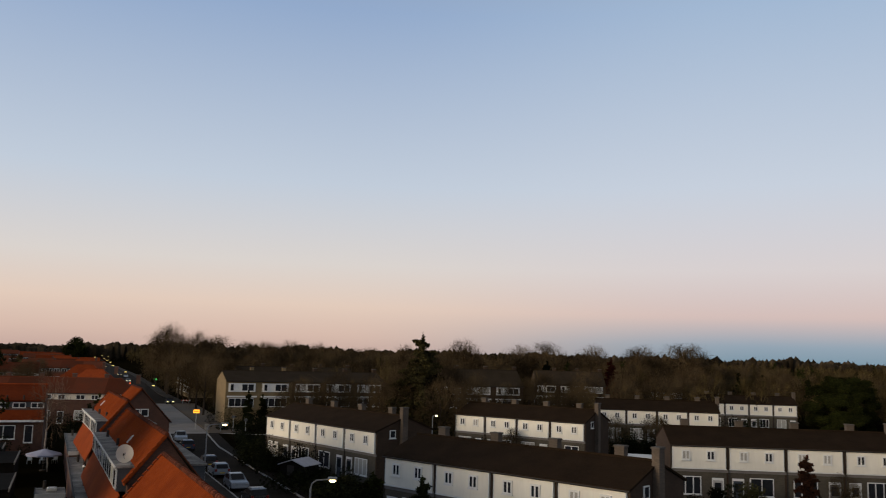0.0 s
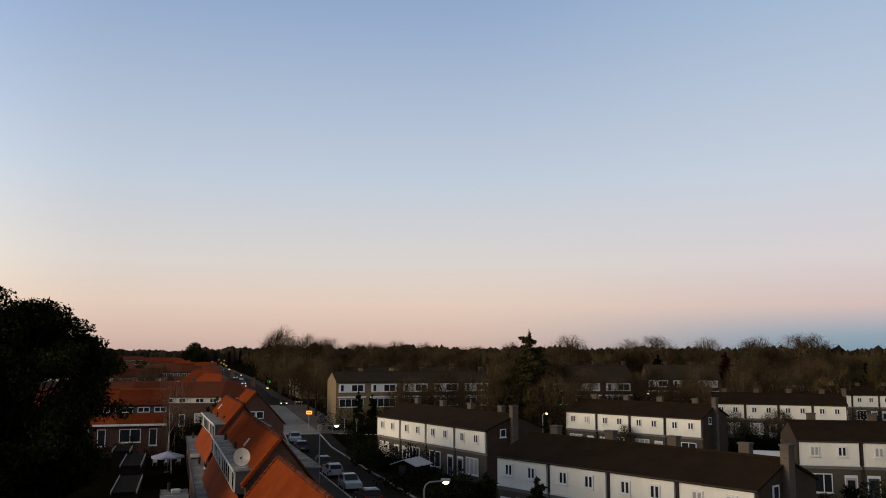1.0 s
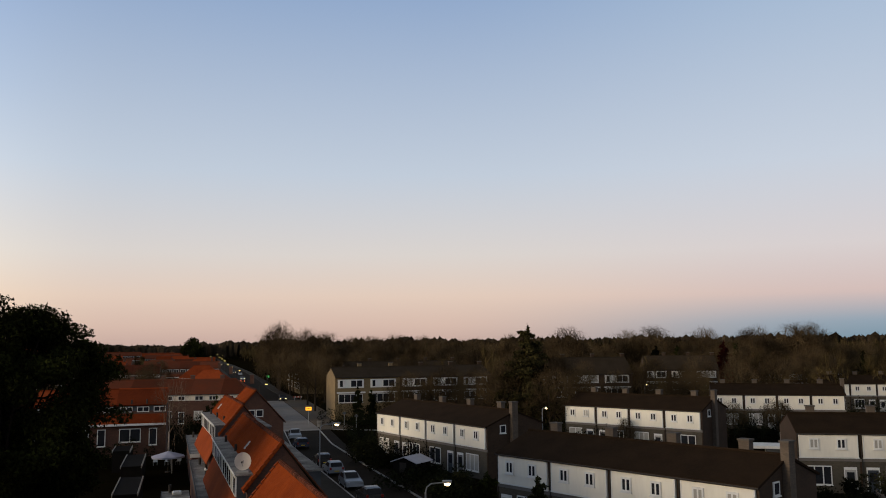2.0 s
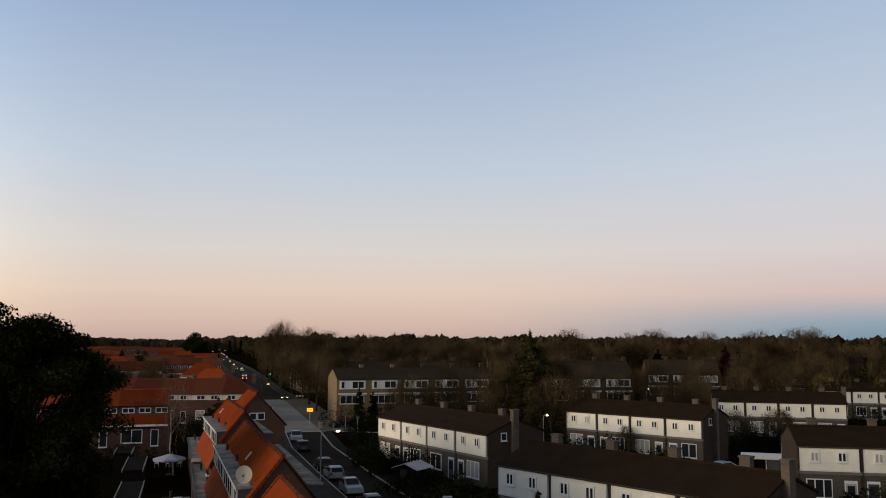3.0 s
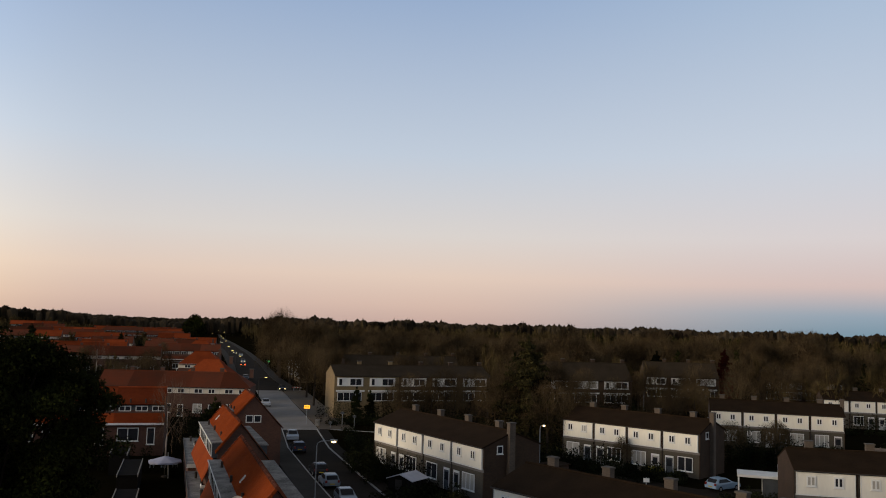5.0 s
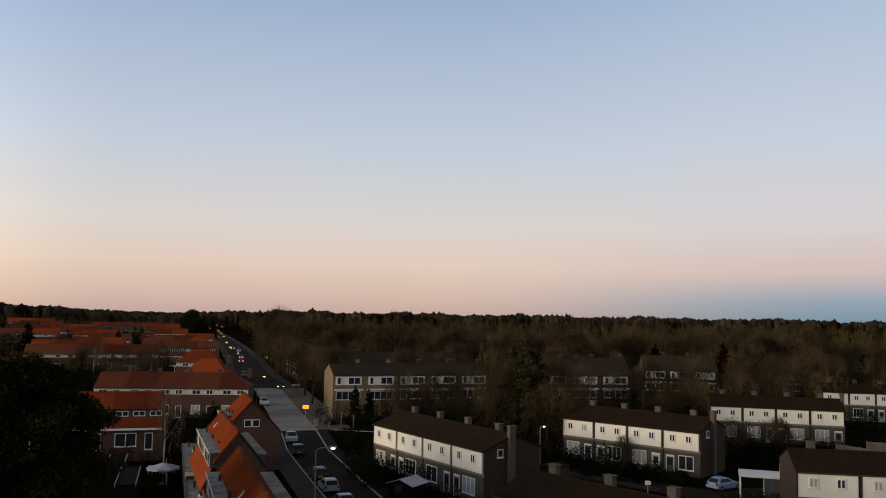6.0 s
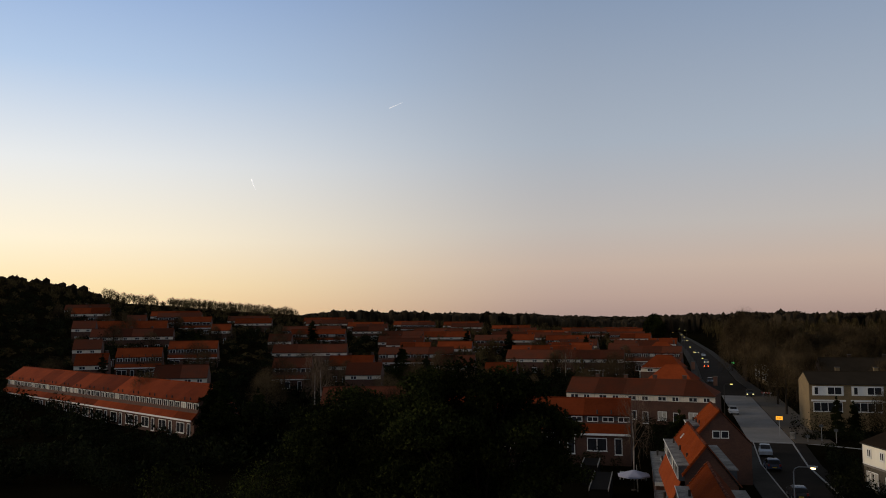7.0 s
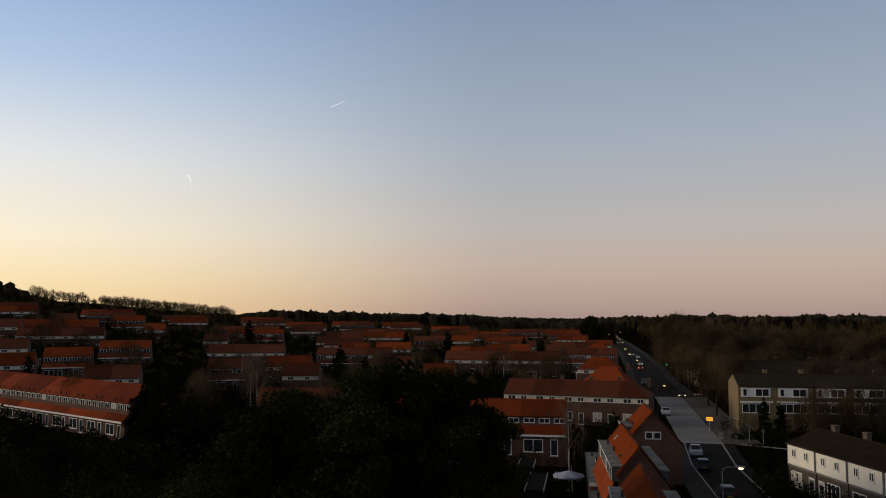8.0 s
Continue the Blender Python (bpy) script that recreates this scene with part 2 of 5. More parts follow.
def frame_grid(w, h, f, leaves, bar=0.05):
    """A window frame in one piece: a border and mullions round the openings."""
    xs = [0.0, f]
    for k in range(1, leaves):
        xs += [w * k / leaves - bar, w * k / leaves + bar]
    xs += [w - f, w]
    zs = [0.0, f, h - f, h]
    bm = bmesh.new()
    v = {(i, j, s): bm.verts.new((xs[i], s * 0.06, zs[j])) for i in range(len(xs)) for j in range(4) for s in (-1, 1)}
    solid = {(i, j) for i in range(len(xs) - 1) for j in range(3) if j != 1 or i % 2 == 0}
    for i, j in solid:
        for s in (-1, 1):
            q = [v[i, j, s], v[i + 1, j, s], v[i + 1, j + 1, s], v[i, j + 1, s]]
            bm.faces.new(q if s < 0 else q[::-1])
        for (di, dj), (a, b) in (((-1, 0), ((0, 0), (0, 1))), ((1, 0), ((1, 0), (1, 1))), ((0, -1), ((0, 0), (1, 0))), ((0, 1), ((0, 1), (1, 1)))):
            if (i + di, j + dj) not in solid:
                p, q = (i + a[0], j + a[1]), (i + b[0], j + b[1])
                bm.faces.new((v[(*p, -1)], v[(*q, -1)], v[(*q, 1)], v[(*p, 1)]))
    bmesh.ops.recalc_face_normals(bm, faces=bm.faces)
    return bm


def window(parent, x, y, z, w, h, leaves=2, glass=None, name="window", sill=True, f=0.09, bar=0.05):
    """A framed window whose outer face looks to -y; its pane is a part of it."""
    key = (round(w, 2), round(h, 2), leaves, sill, f)
    if key not in CACHE:
        bm = frame_grid(w, h, f, leaves, bar)
        fr = meshed("window_frame", bm, FRAME)
        bm = box(bmesh.new(), f - 0.01, w - f + 0.01, -0.048, -0.02, f - 0.01, h - f + 0.01)
        CACHE[key] = (fr, meshed("pane", bm, GLASS))
    fr, pane = CACHE[key]
    ob = part(name, fr, None, parent)
    ob.location = (x, y, z)
    if sill:
        if ("sill", key[0]) not in CACHE:
            CACHE[("sill", key[0])] = meshed("sill", box(bmesh.new(), -0.06, w + 0.06, -0.12, 0.05, -0.08, -0.004), FRAME)
        part("sill", CACHE[("sill", key[0])], None, ob)
    g = part("pane", pane, None, ob)
    if glass:
        g.material_slots[0].link = "OBJECT"
        g.material_slots[0].material = glass
    return ob


def row_pose(p, q):
    """The pose of a row whose front runs from p to q, and its length."""
    d = Vector((q[0] - p[0], q[1] - p[1]))
    return Matrix.Translation((p[0], p[1], p[2] if len(p) > 2 else 0)) @ Matrix.Rotation(math.atan2(d.y, d.x), 4, "Z"), d.length


def terrain(x, y):
    """The land rises gently to wooded high ground on the glow's side."""
    r, a = math.hypot(x, y), math.degrees(math.atan2(-x, y))
    s = min(1, max(0, (a - 30) / 28))
    k = min(1, max(0, (r - 120) / 250))
    lift = min(10, 0.02 * max(0, r - 260)) * min(1, max(0, (a - 18) / 10))
    crest = min(13, max(0, (a - 52) * 2.0)) * min(1, max(0, (r - 330) / 300))
    return crest + lift + min(r, 720) * 0.034 * s * s * (3 - 2 * s) * k * k * (3 - 2 * k)


# ---- ground, road, pavements ----
def build_ground():
    bm = bmesh.new()
    rs = [0, 40, 80, 120, 170, 230, 300, 380, 480, 600, 800, 1100, 1500, 2200, 3200, 4600]
    rings = []
    for r in rs[1:]:
        rings.append([bm.verts.new((-r * math.sin(a), r * math.cos(a), terrain(-r * math.sin(a), r * math.cos(a)))) for a in [k * math.tau / 96 for k in range(96)]])
    c = bm.verts.new((0, 0, 0))
    for k in range(96):
        bm.faces.new((c, rings[0][k], rings[0][(k + 1) % 96]))
        for a, b in zip(rings, rings[1:]):
            bm.faces.new((a[k], b[k], b[(k + 1) % 96], a[(k + 1) % 96]))
    bmesh.ops.recalc_face_normals(bm, faces=bm.faces)
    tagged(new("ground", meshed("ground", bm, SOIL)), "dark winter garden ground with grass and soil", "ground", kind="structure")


build_ground()


def strip(name, left, right, z0, z1, material, label, cat):
    """A paved strip between two edge lines, with thickness."""
    bm = bmesh.new()
    n = len(left)
    top = [[bm.verts.new((*p, z1)) for p in side] for side in (left, right)]
    low = [[bm.verts.new((*p, z0)) for p in side] for side in (left, right)]
    for i in range(n - 1):
        bm.faces.new((top[0][i], top[1][i], top[1][i + 1], top[0][i + 1]))
        bm.faces.new((top[0][i], top[0][i + 1], low[0][i + 1], low[0][i]))
        bm.faces.new((top[1][i + 1], top[1][i], low[1][i], low[1][i + 1]))
    for i in (0, n - 1):
        bm.faces.new((top[0][i], top[1][i], low[1][i], low[0][i]))
    bmesh.ops.recalc_face_normals(bm, faces=bm.faces)
    return tagged(new(name, meshed(name, bm, material)), label, cat, kind="structure")


def offset(line, d):
    """A line moved sideways, d metres to its right as one walks along it."""
    out = []
    for i, p in enumerate(line):
        a, b = line[max(0, i - 1)], line[min(len(line) - 1, i + 1)]
        t = Vector((b[0] - a[0], b[1] - a[1])).normalized()
        out.append((p[0] + t.y * d, p[1] - t.x * d))
    return out


# middle of the street, from near to far
STREET = [(7.7, 38), (-2.7, 70), (-12.0, 98), (-18.9, 119.5), (-23.6, 139), (-36.2, 184), (-44.3, 213), (-59.5, 262), (-78, 330), (-110, 440), (-155, 585), (-205, 740), (-280, 1000)]
NEARSTREET = STREET[:5]
FARSTREET = STREET[6:]
strip("road_1", offset(NEARSTREET, -2.8), offset(NEARSTREET, 2.8), -0.05, 0.02, ASPHALT, "dark asphalt residential street between kerbs", "road")
strip("road_2", offset(STREET[4:7], -3.4), offset(STREET[4:7], 3.2), -0.05, 0.03, BRICKROAD, "pale grey paved raised junction of the street", "road")
strip("road_3", offset(FARSTREET, -4.6), offset(FARSTREET, 4.6), -0.05, 0.02, ASPHALT, "long straight asphalt street running off into the distance", "road")
strip("pavement_1", offset(NEARSTREET, -5.6), offset(NEARSTREET, -2.97), -0.05, 0.13, PAVING, "grey slab pavement beside the parked cars", "pavement")
strip("pavement_2", offset(NEARSTREET, 2.97), offset(NEARSTREET, 4.6), -0.05, 0.12, ASPHALT, "dark narrow pavement along the garden hedges", "pavement")
strip("pavement_3", offset(STREET[4:7], 3.35), offset(STREET[4:7], 9.0), -0.05, 0.13, SANDPATH, "sandy brown path beside the paved junction", "pavement")
strip("pavement_4", offset(FARSTREET, 4.75), offset(FARSTREET, 7.5), -0.05, 0.13, PAVING, "grey pavement along the far street", "pavement")
strip("pavement_5", offset(FARSTREET, -7.5), offset(FARSTREET, -4.75), -0.05, 0.13, PAVING, "grey pavement along the far street", "pavement")
strip("kerb_1", offset(NEARSTREET, 2.8), offset(NEARSTREET, 2.97), -0.05, 0.14, KERB, "pale concrete kerb along the street", "kerb")
strip("kerb_2", offset(NEARSTREET, -2.97), offset(NEARSTREET, -2.8), -0.05, 0.14, KERB, "pale concrete kerb along the street", "kerb")
strip("kerb_3", [(-28.6, 139.6), (-18.5, 140.9), (-9, 138.8)], [(-28.6, 139.1), (-18.5, 140.4), (-9, 138.3)], -0.05, 0.05, KERB, "pale threshold stones across the side street", "kerb")
strip("road_4", [(13.5, 112), (30, 97.5), (36, 98.5), (62, 101)], [(11, 108), (27, 93), (38, 92.5), (62, 95)], -0.05, 0.025, ASPHALT, "dark asphalt parking lane behind the white houses", "road")
strip("pavement_6", [(9.5, 113.5), (25.5, 97.2)], [(8.5, 112.2), (24.5, 96.0)], -0.05, 0.09, PAVING, "grey footpath between the gardens", "pavement")


# ---- terraced houses ----
def chimney(parent, x, y, z0, z1, w=0.9, d=0.6, material=None):
    ch = part("chimney", box(bmesh.new(), x - w / 2, x + w / 2, y - d / 2, y + d / 2, z0, z1), material or CHIMBRICK, parent)
    part("chimney_cap", box(bmesh.new(), x - w / 2 - 0.06, x + w / 2 + 0.06, y - d / 2 - 0.06, y + d / 2 + 0.06, z1, z1 + 0.12), CAPSTONE, ch)
    return ch


def gable_roof(parent, w, depth, eave, ridge, material, over=0.35, end0=0.0, end1=0.0, thick=0.16, hip0=0.0, hip1=0.0):
    """A pitched roof as two slabs with an eave overhang and a ridge cap; hips pull the ridge's ends in."""
    half = depth / 2
    s = (ridge - eave) / half
    for sgn, nm in ((-1, "roof"), (1, "roof")):
        bm = bmesh.new()
        ye, yr = half + sgn * (half + over), half
        ze = eave - over * s
        lo = [(-end0, ye, ze), (w + end1, ye, ze), (w + end1 - hip1, yr, ridge), (-end0 + hip0, yr, ridge)]
        a = [bm.verts.new(p) for p in lo]
        b = [bm.verts.new((p[0], p[1], p[2] + thick)) for p in lo]
        bm.faces.new(a), bm.faces.new(b[::-1])
        for i in range(4):
            bm.faces.new((a[i], b[i], b[(i + 1) % 4], a[(i + 1) % 4]))
        bmesh.ops.recalc_face_normals(bm, faces=bm.faces)
        part(nm, bm, material, parent)
    for hip, xe, xr in ((hip0, -end0, -end0 + hip0), (hip1, w + end1, w + end1 - hip1)):
        if hip:
            bm = bmesh.new()
            pts = [(xe, -over, eave - over * s), (xe, depth + over, eave - over * s), (xr, half, ridge)]
            a = [bm.verts.new(p) for p in pts]
            b = [bm.verts.new((p[0], p[1], p[2] + thick)) for p in pts]
            bm.faces.new(a), bm.faces.new(b[::-1])
            for i in range(3):
                bm.faces.new((a[i], b[i], b[(i + 1) % 3], a[(i + 1) % 3]))
            bmesh.ops.recalc_face_normals(bm, faces=bm.faces)
            part("hip", bm, material, parent)
    cap = bmesh.new()
    tube(cap, (-end0 + hip0, half, ridge + thick - 0.02), (w + end1 - hip1, half, ridge + thick - 0.02), 0.13, 0.13, 6)
    part("ridge_cap", cap, material, parent)
    gut = bmesh.new()
    tube(gut, (-end0, -over - 0.03, eave - over * s + 0.05), (w + end1, -over - 0.03, eave - over * s + 0.05), 0.07, 0.07, 5)
    part("gutter", gut, DARKTRIM, parent)


def body(parent, w, depth, eave, ridge, material, hip=False):
    half = depth / 2
    pts = [(0, -0.3), (depth, -0.3), (depth, eave), (0, eave)] if hip else [(0, -0.3), (depth, -0.3), (depth, eave), (half, ridge), (0, eave)]
    return part("wall", slab(bmesh.new(), pts, "x", 0, w), material, parent)


def white_house(w, variant, rnd, blinds=(), eave=5.5, ridge=6.88, depth=7.4, last=False):
    h = new("terraced_house")
    body(h, w, depth, eave - 0.02, ridge - 0.02, BROWNBRICK)
    gable_roof(h, w, depth, eave, ridge, DARKROOF, over=0.3, end0=0.0, end1=0.12 if last else 0.0)
    pn = part("facade_panel", box(bmesh.new(), 0.2, w - 0.2, -0.16, 0.1, 3.30, 5.34, 0.02), WHITE, h, "cream-white boarded upper storey panel")
    for a, b in ((0.2, 0.29), (w - 0.29, w - 0.2)):
        part("panel_trim", box(bmesh.new(), a, b, -0.185, -0.163, 3.31, 5.33), FRAME, pn)
    part("front_wall", box(bmesh.new(), 0.12, w - 0.12, -0.026, 0.05, -0.25, 2.9), TANWALL, h, "grey-tan brick ground floor")
    part("panel_rail", box(bmesh.new(), 0.16, w - 0.16, -0.2, 0.08, 3.20, 3.295), FRAME, pn)
    ww = 0.82
    for k, fx in enumerate((0.27, 0.70)):
        g = BLIND if k in blinds else None
        window(h, w * fx - ww / 2, -0.19, 4.07, ww, 0.95, 2, g, f=0.12, bar=0.06)
    if variant % 2:
        dx, wx = w - 1.45, 0.7
    else:
        dx, wx = 0.5, 2.1
    dr = part("door", box(bmesh.new(), dx, dx + 0.95, -0.07, 0.06, 0.05, 2.15, 0.01), mat("door_paint_%d" % (variant % 3), [(0.05, 0.06, 0.07), (0.14, 0.13, 0.12), (0.5, 0.48, 0.44)][variant % 3], rough=0.5), h)
    part("door_pane", box(bmesh.new(), dx + 0.15, dx + 0.8, -0.085, -0.072, 1.1, 1.95), GLASS, dr)
    part("door_frame", slab(bmesh.new(), [(dx - 0.09, 0.02), (dx - 0.005, 0.02), (dx - 0.005, 2.16), (dx + 0.955, 2.16), (dx + 0.955, 0.02), (dx + 1.04, 0.02), (dx + 1.04, 2.4), (dx - 0.09, 2.4)], "y", -0.09, 0.05), FRAME, dr)
    window(h, wx, -0.03, 0.75, min(2.3, w - 3.0), 1.75, 3 if variant % 3 else 2, BLIND if rnd.random() < 0.4 else None)
    part("storey_band", box(bmesh.new(), 0.0, w, -0.05, 0.05, 2.92, 3.18), mat("grey_concrete_band", (0.2, 0.18, 0.16), rough=0.9), h)
    pipe = bmesh.new()
    tube(pipe, (0.07, -0.12, 0.1), (0.07, -0.12, 5.3), 0.045, 0.045, 6)
    part("drainpipe", pipe, DARKTRIM, h)
    chimney(h, w * 0.42, depth * 0.60, ridge - 0.7, ridge + 0.75, 0.75, 0.55)
    window(h, 1.2, depth + 0.02, 3.6, 1.2, 1.2, 2).rotation_euler.z = math.pi
    if last:
        chimney(h, w + 0.2, depth * 0.45, -0.3, ridge + 1.0, 0.55, 0.75)
        gw = window(h, w + 0.03, depth * 0.22, 4.75, 0.75, 0.85, 1)
        gw.rotation_euler.z = math.pi / 2
    return h


def white_row(group, p, q, n, label_end, seed, blinds=None):
    rnd = random.Random(seed)
    m, length = row_pose(p, q)
    w = length / n
    for k in range(n):
        h = white_house(w, k + seed, rnd, (blinds or {}).get(k, ()), last=k == n - 1)
        h.matrix_world = m @ Matrix.Translation((k * w, 0, 0))
        lab = "cream-white panelled terraced house with dark tiled roof" + (label_end if k == n - 1 else "")
        tagged(h, lab, "house", group)


END = " and brick gable chimney"
white_row("white row beside the street", (-8.5, 107.0), (4.5, 87.1), 4, END, 1)
white_row("white row nearest the gardens", (4.3, 66.6), (18.9, 50.0), 4, END, 2, {3: (0, 1)})
white_row("white row behind the parking lane", (16.9, 117.2), (32.0, 104.0), 4, END, 3, {0: (1,)})
white_row("white row by the woods", (43.6, 137.0), (63.0, 131.6), 4, END, 4)
white_row("white row with front gardens", (33.3, 79.2), (55.3, 75.0), 4, END, 5, {0: (0,), 1: (0,), 2: (0, 1)})
white_row("white row furthest off", (75.5, 167.0), (94.3, 162.4), 4, END, 6)


def brick_house(w, rnd, eave, ridge, roof, wallmat, depth=8.0, hip0=0, hip1=0, style="band", end0=0.0, end1=0.0):
    """A two-storey terraced house: 'band' has small windows in a white strip under the eave, 'wide' broad white windows."""
    h = new("terraced_house")
    hips = hip0 or hip1
    body(h, w, depth, eave - 0.02, ridge - 0.02, wallmat, hip=bool(hips))
    gable_roof(h, w, depth, eave, ridge, roof, over=0.4, hip0=hip0, hip1=hip1, end0=end0, end1=end1)
    if style == "band":
        part("cornice", box(bmesh.new(), 0.0, w, -0.36, -0.06, eave - 0.28, eave - 0.08), FRAME, h)
        part("white_strip", box(bmesh.new(), 0.02, w - 0.02, -0.05, 0.04, eave - 1.25, eave - 0.3), mat("pale_render", (0.70, 0.63, 0.52), (0.56, 0.50, 0.41), rough=0.8), h)
        window(h, w * 0.16, -0.07, eave - 1.22, 1.5, 0.82, 2, sill=False)
        window(h, w * 0.62, -0.07, eave - 1.22, 1.2, 0.82, 2, sill=False)
        window(h, w * 0.14, -0.03, 0.8, 1.6, 1.6, 2, BLIND if rnd.random() < 0.3 else None)
        window(h, w * 0.64, -0.03, 0.15, 1.0, 2.1, 1)
    else:
        part("white_infill", box(bmesh.new(), w * 0.08, w * 0.88, -0.06, 0.02, eave - 2.0, eave - 0.42), FRAME, h, "white painted infill panel between the windows")
        window(h, w * 0.12, -0.1, eave - 1.9, w * 0.13, 1.4, 1, f=0.13)
        window(h, w * 0.46, -0.1, eave - 1.9, w * 0.38, 1.4, 2, BLIND if rnd.random() < 0.35 else None, f=0.13)
        window(h, w * 0.1, -0.03, eave - 4.7, w * 0.74, 1.55, 4)
        part("white_strip", box(bmesh.new(), w * 0.05, w * 0.92, -0.3, -0.01, eave - 3.0, eave - 2.72), FRAME, h)
    chimney(h, w * 0.92, depth * 0.55, ridge - 0.8, ridge + 0.8, 0.7, 0.55, wallmat)
    return h


def mansard_house(w, rnd, roof, ridge, top, low=4.2):
    """A house with a low eave, a lower roof skirt, a long dormer band with windows, and an upper roof."""
    h, d = new("terraced_house"), 8.6
    part("wall", box(bmesh.new(), 0, w, 0, d, -0.3, low), REDBRICK, h)
    part("gable", slab(bmesh.new(), [(0.2, low + 0.003), (d - 0.2, low + 0.003), (d - 1.2, top - 0.05), (d / 2, ridge - 0.05), (1.2, top - 0.05)], "x", 0.02, w - 0.02), REDBRICK, h)
    skirt = slab(bmesh.new(), [(-0.5, low - 0.12), (0.95, low + 1.25), (0.95, low + 1.4), (-0.5, low + 0.05)], "x", 0, w)
    part("roof_skirt", skirt, roof, h)
    part("dormer", box(bmesh.new(), 0.15, w - 0.15, 0.9, 1.6, low + 1.3, top), PANEL, h, "grey-blue panelled dormer band")
    upper = slab(bmesh.new(), [(0.55, top - 0.05), (d / 2, ridge), (d / 2, ridge + 0.18), (0.4, top + 0.1)], "x", 0, w)
    part("roof", upper, roof, h)
    part("roof", slab(bmesh.new(), [(d + 0.4, low - 0.05), (d / 2 + 0.003, ridge), (d / 2 + 0.003, ridge + 0.18), (d + 0.5, low + 0.1)], "x", 0, w), roof, h)
    cap = bmesh.new()
    tube(cap, (0, d / 2, ridge + 0.16), (w, d / 2, ridge + 0.16), 0.13, 0.13, 6)
    part("ridge_cap", cap, roof, h)
    part("cornice", box(bmesh.new(), 0, w, -0.62, -0.51, low - 0.2, low + 0.06), FRAME, h)
    hh = top - low - 1.6
    for fx in (0.06, 0.39, 0.72):
        window(h, w * fx + 0.1, 0.86, low + 1.42, w * 0.24, hh, 2, BLIND if rnd.random() < 0.12 else None, sill=False)
    window(h, 0.5, -0.03, max(0.6, low - 2.3), w * 0.42, 1.7, 2, None)
    window(h, w * 0.66, -0.03, max(0.1, low - 2.75), 1.0, 2.15, 1)
    for fx in (0.3, 0.6):
        pv = bmesh.new()
        tube(pv, (w * fx, 0.7, top), (w * fx, 0.7, top + 0.75), 0.12, 0.1, 6)
        part("vent_pipe", pv, DARKTRIM, h)
    return h


def place_row(maker, group, label, p, q, n):
    m, length = row_pose(p, q)
    w = length / n
    for k in range(n):
        h = maker(w, k)
        h.matrix_world = m @ Matrix.Translation((k * w, 0, 0))
        tagged(h, label, "house", group)


RR = random.Random(11)
YEL = "yellow-brown brick terraced house with broad white windows and dark roof"
place_row(lambda w, k: brick_house(w, RR, 8.0, 9.6, GREYROOF, YELLOWBRICK if k < 2 else BROWNBRICK, depth=9.5, style="wide"), "yellow brick row across the junction", YEL, (-20.4, 156.3), (9.2, 165.8), 5)
place_row(lambda w, k: brick_house(w, RR, 7.8, 10.8, GREYROOF, BROWNBRICK, style="wide"), "brick row among the trees", YEL, (19.5, 169.5), (38.8, 172.5), 3)
place_row(lambda w, k: brick_house(w, RR, 7.8, 10.6, GREYROOF, BROWNBRICK, style="wide"), "brick row deep in the woods", YEL, (46.0, 192.0), (62.5, 190.5), 3)
place_row(lambda w, k: brick_house(w, RR, 7.0, 9.6, GREYROOF, BROWNBRICK, style="wide"), "brick row behind the yellow row", "dark brick terraced house half hidden by bare trees", (-24.0, 205.0), (4.0, 214.0), 4)
place_row(lambda w, k: brick_house(w, RR, 6.0, 8.4, GREYROOF, YELLOWBRICK, style="wide"), "pale row along the far street", "pale brick terraced house half hidden by bare trees", (-50.0, 268.0), (-41.5, 241.0), 5)
place_row(lambda w, k: brick_house(w, RR, 5.8, 8.4, GREYROOF, BROWNBRICK, style="wide"), "brick row far in the woods", "dark brick terraced house half hidden by bare trees", (40.0, 300.0), (62.0, 298.0), 4)
place_row(lambda w, k: brick_house(w, RR, 5.8, 8.4, GREYROOF, BROWNBRICK, style="wide"), "brick row far in the woods", "dark brick terraced house half hidden by bare trees", (84.0, 220.0), (104.0, 218.0), 4)

MAN = "terraced house with bright orange-red roof and long grey dormer"
place_row(lambda w, k: mansard_house(w, RR, REDTILE, ridge=8.3, top=6.5), "red-roofed row facing the gardens", MAN, (-66.4, 100.8), (-36.4, 109.7), 5)
place_row(lambda w, k: mansard_house(w, RR, MAROON, ridge=8.4, top=6.0, low=3.4), "red-roofed row facing the gardens", MAN, (-85.5, 105.0), (-74.0, 112.0), 2)
place_row(lambda w, k: mansard_house(w, RR, REDTILE, ridge=8.7, top=6.2, low=3.4), "long red-roofed row below the high ground", MAN, (-188.0, 115.5), (-105.5, 97.5), 14)
BAND = "red-brown brick terraced house with maroon tiled roof and white eaves"
place_row(lambda w, k: brick_house(w, RR, 5.5, 7.75, MAROON, REDBRICK, hip1=3.2 if k == 4 else 0), "brick row by the junction", BAND, (-62.5, 150.5), (-35.4, 153.3), 5)


def end_block(p, q, z, label):
    m, length = row_pose(p, q)
    h = brick_house(length, RR, z, z + 3.0, REDTILE, REDBRICK, depth=8.0, hip0=3.4, hip1=3.4)
    h.matrix_world = m
    tagged(h, label, "house", "corner houses along the far street")


end_block((-57.5, 184.0), (-47.2, 184.4), 5.5, "brick corner house with pointed orange hipped roof")
end_block((-72.0, 226.0), (-61.0, 227.0), 5.5, "brick corner house with pointed orange hipped roof")
end_block((-103.0, 330.0), (-92.0, 331.0), 5.5, "brick corner house with pointed orange hipped roof")

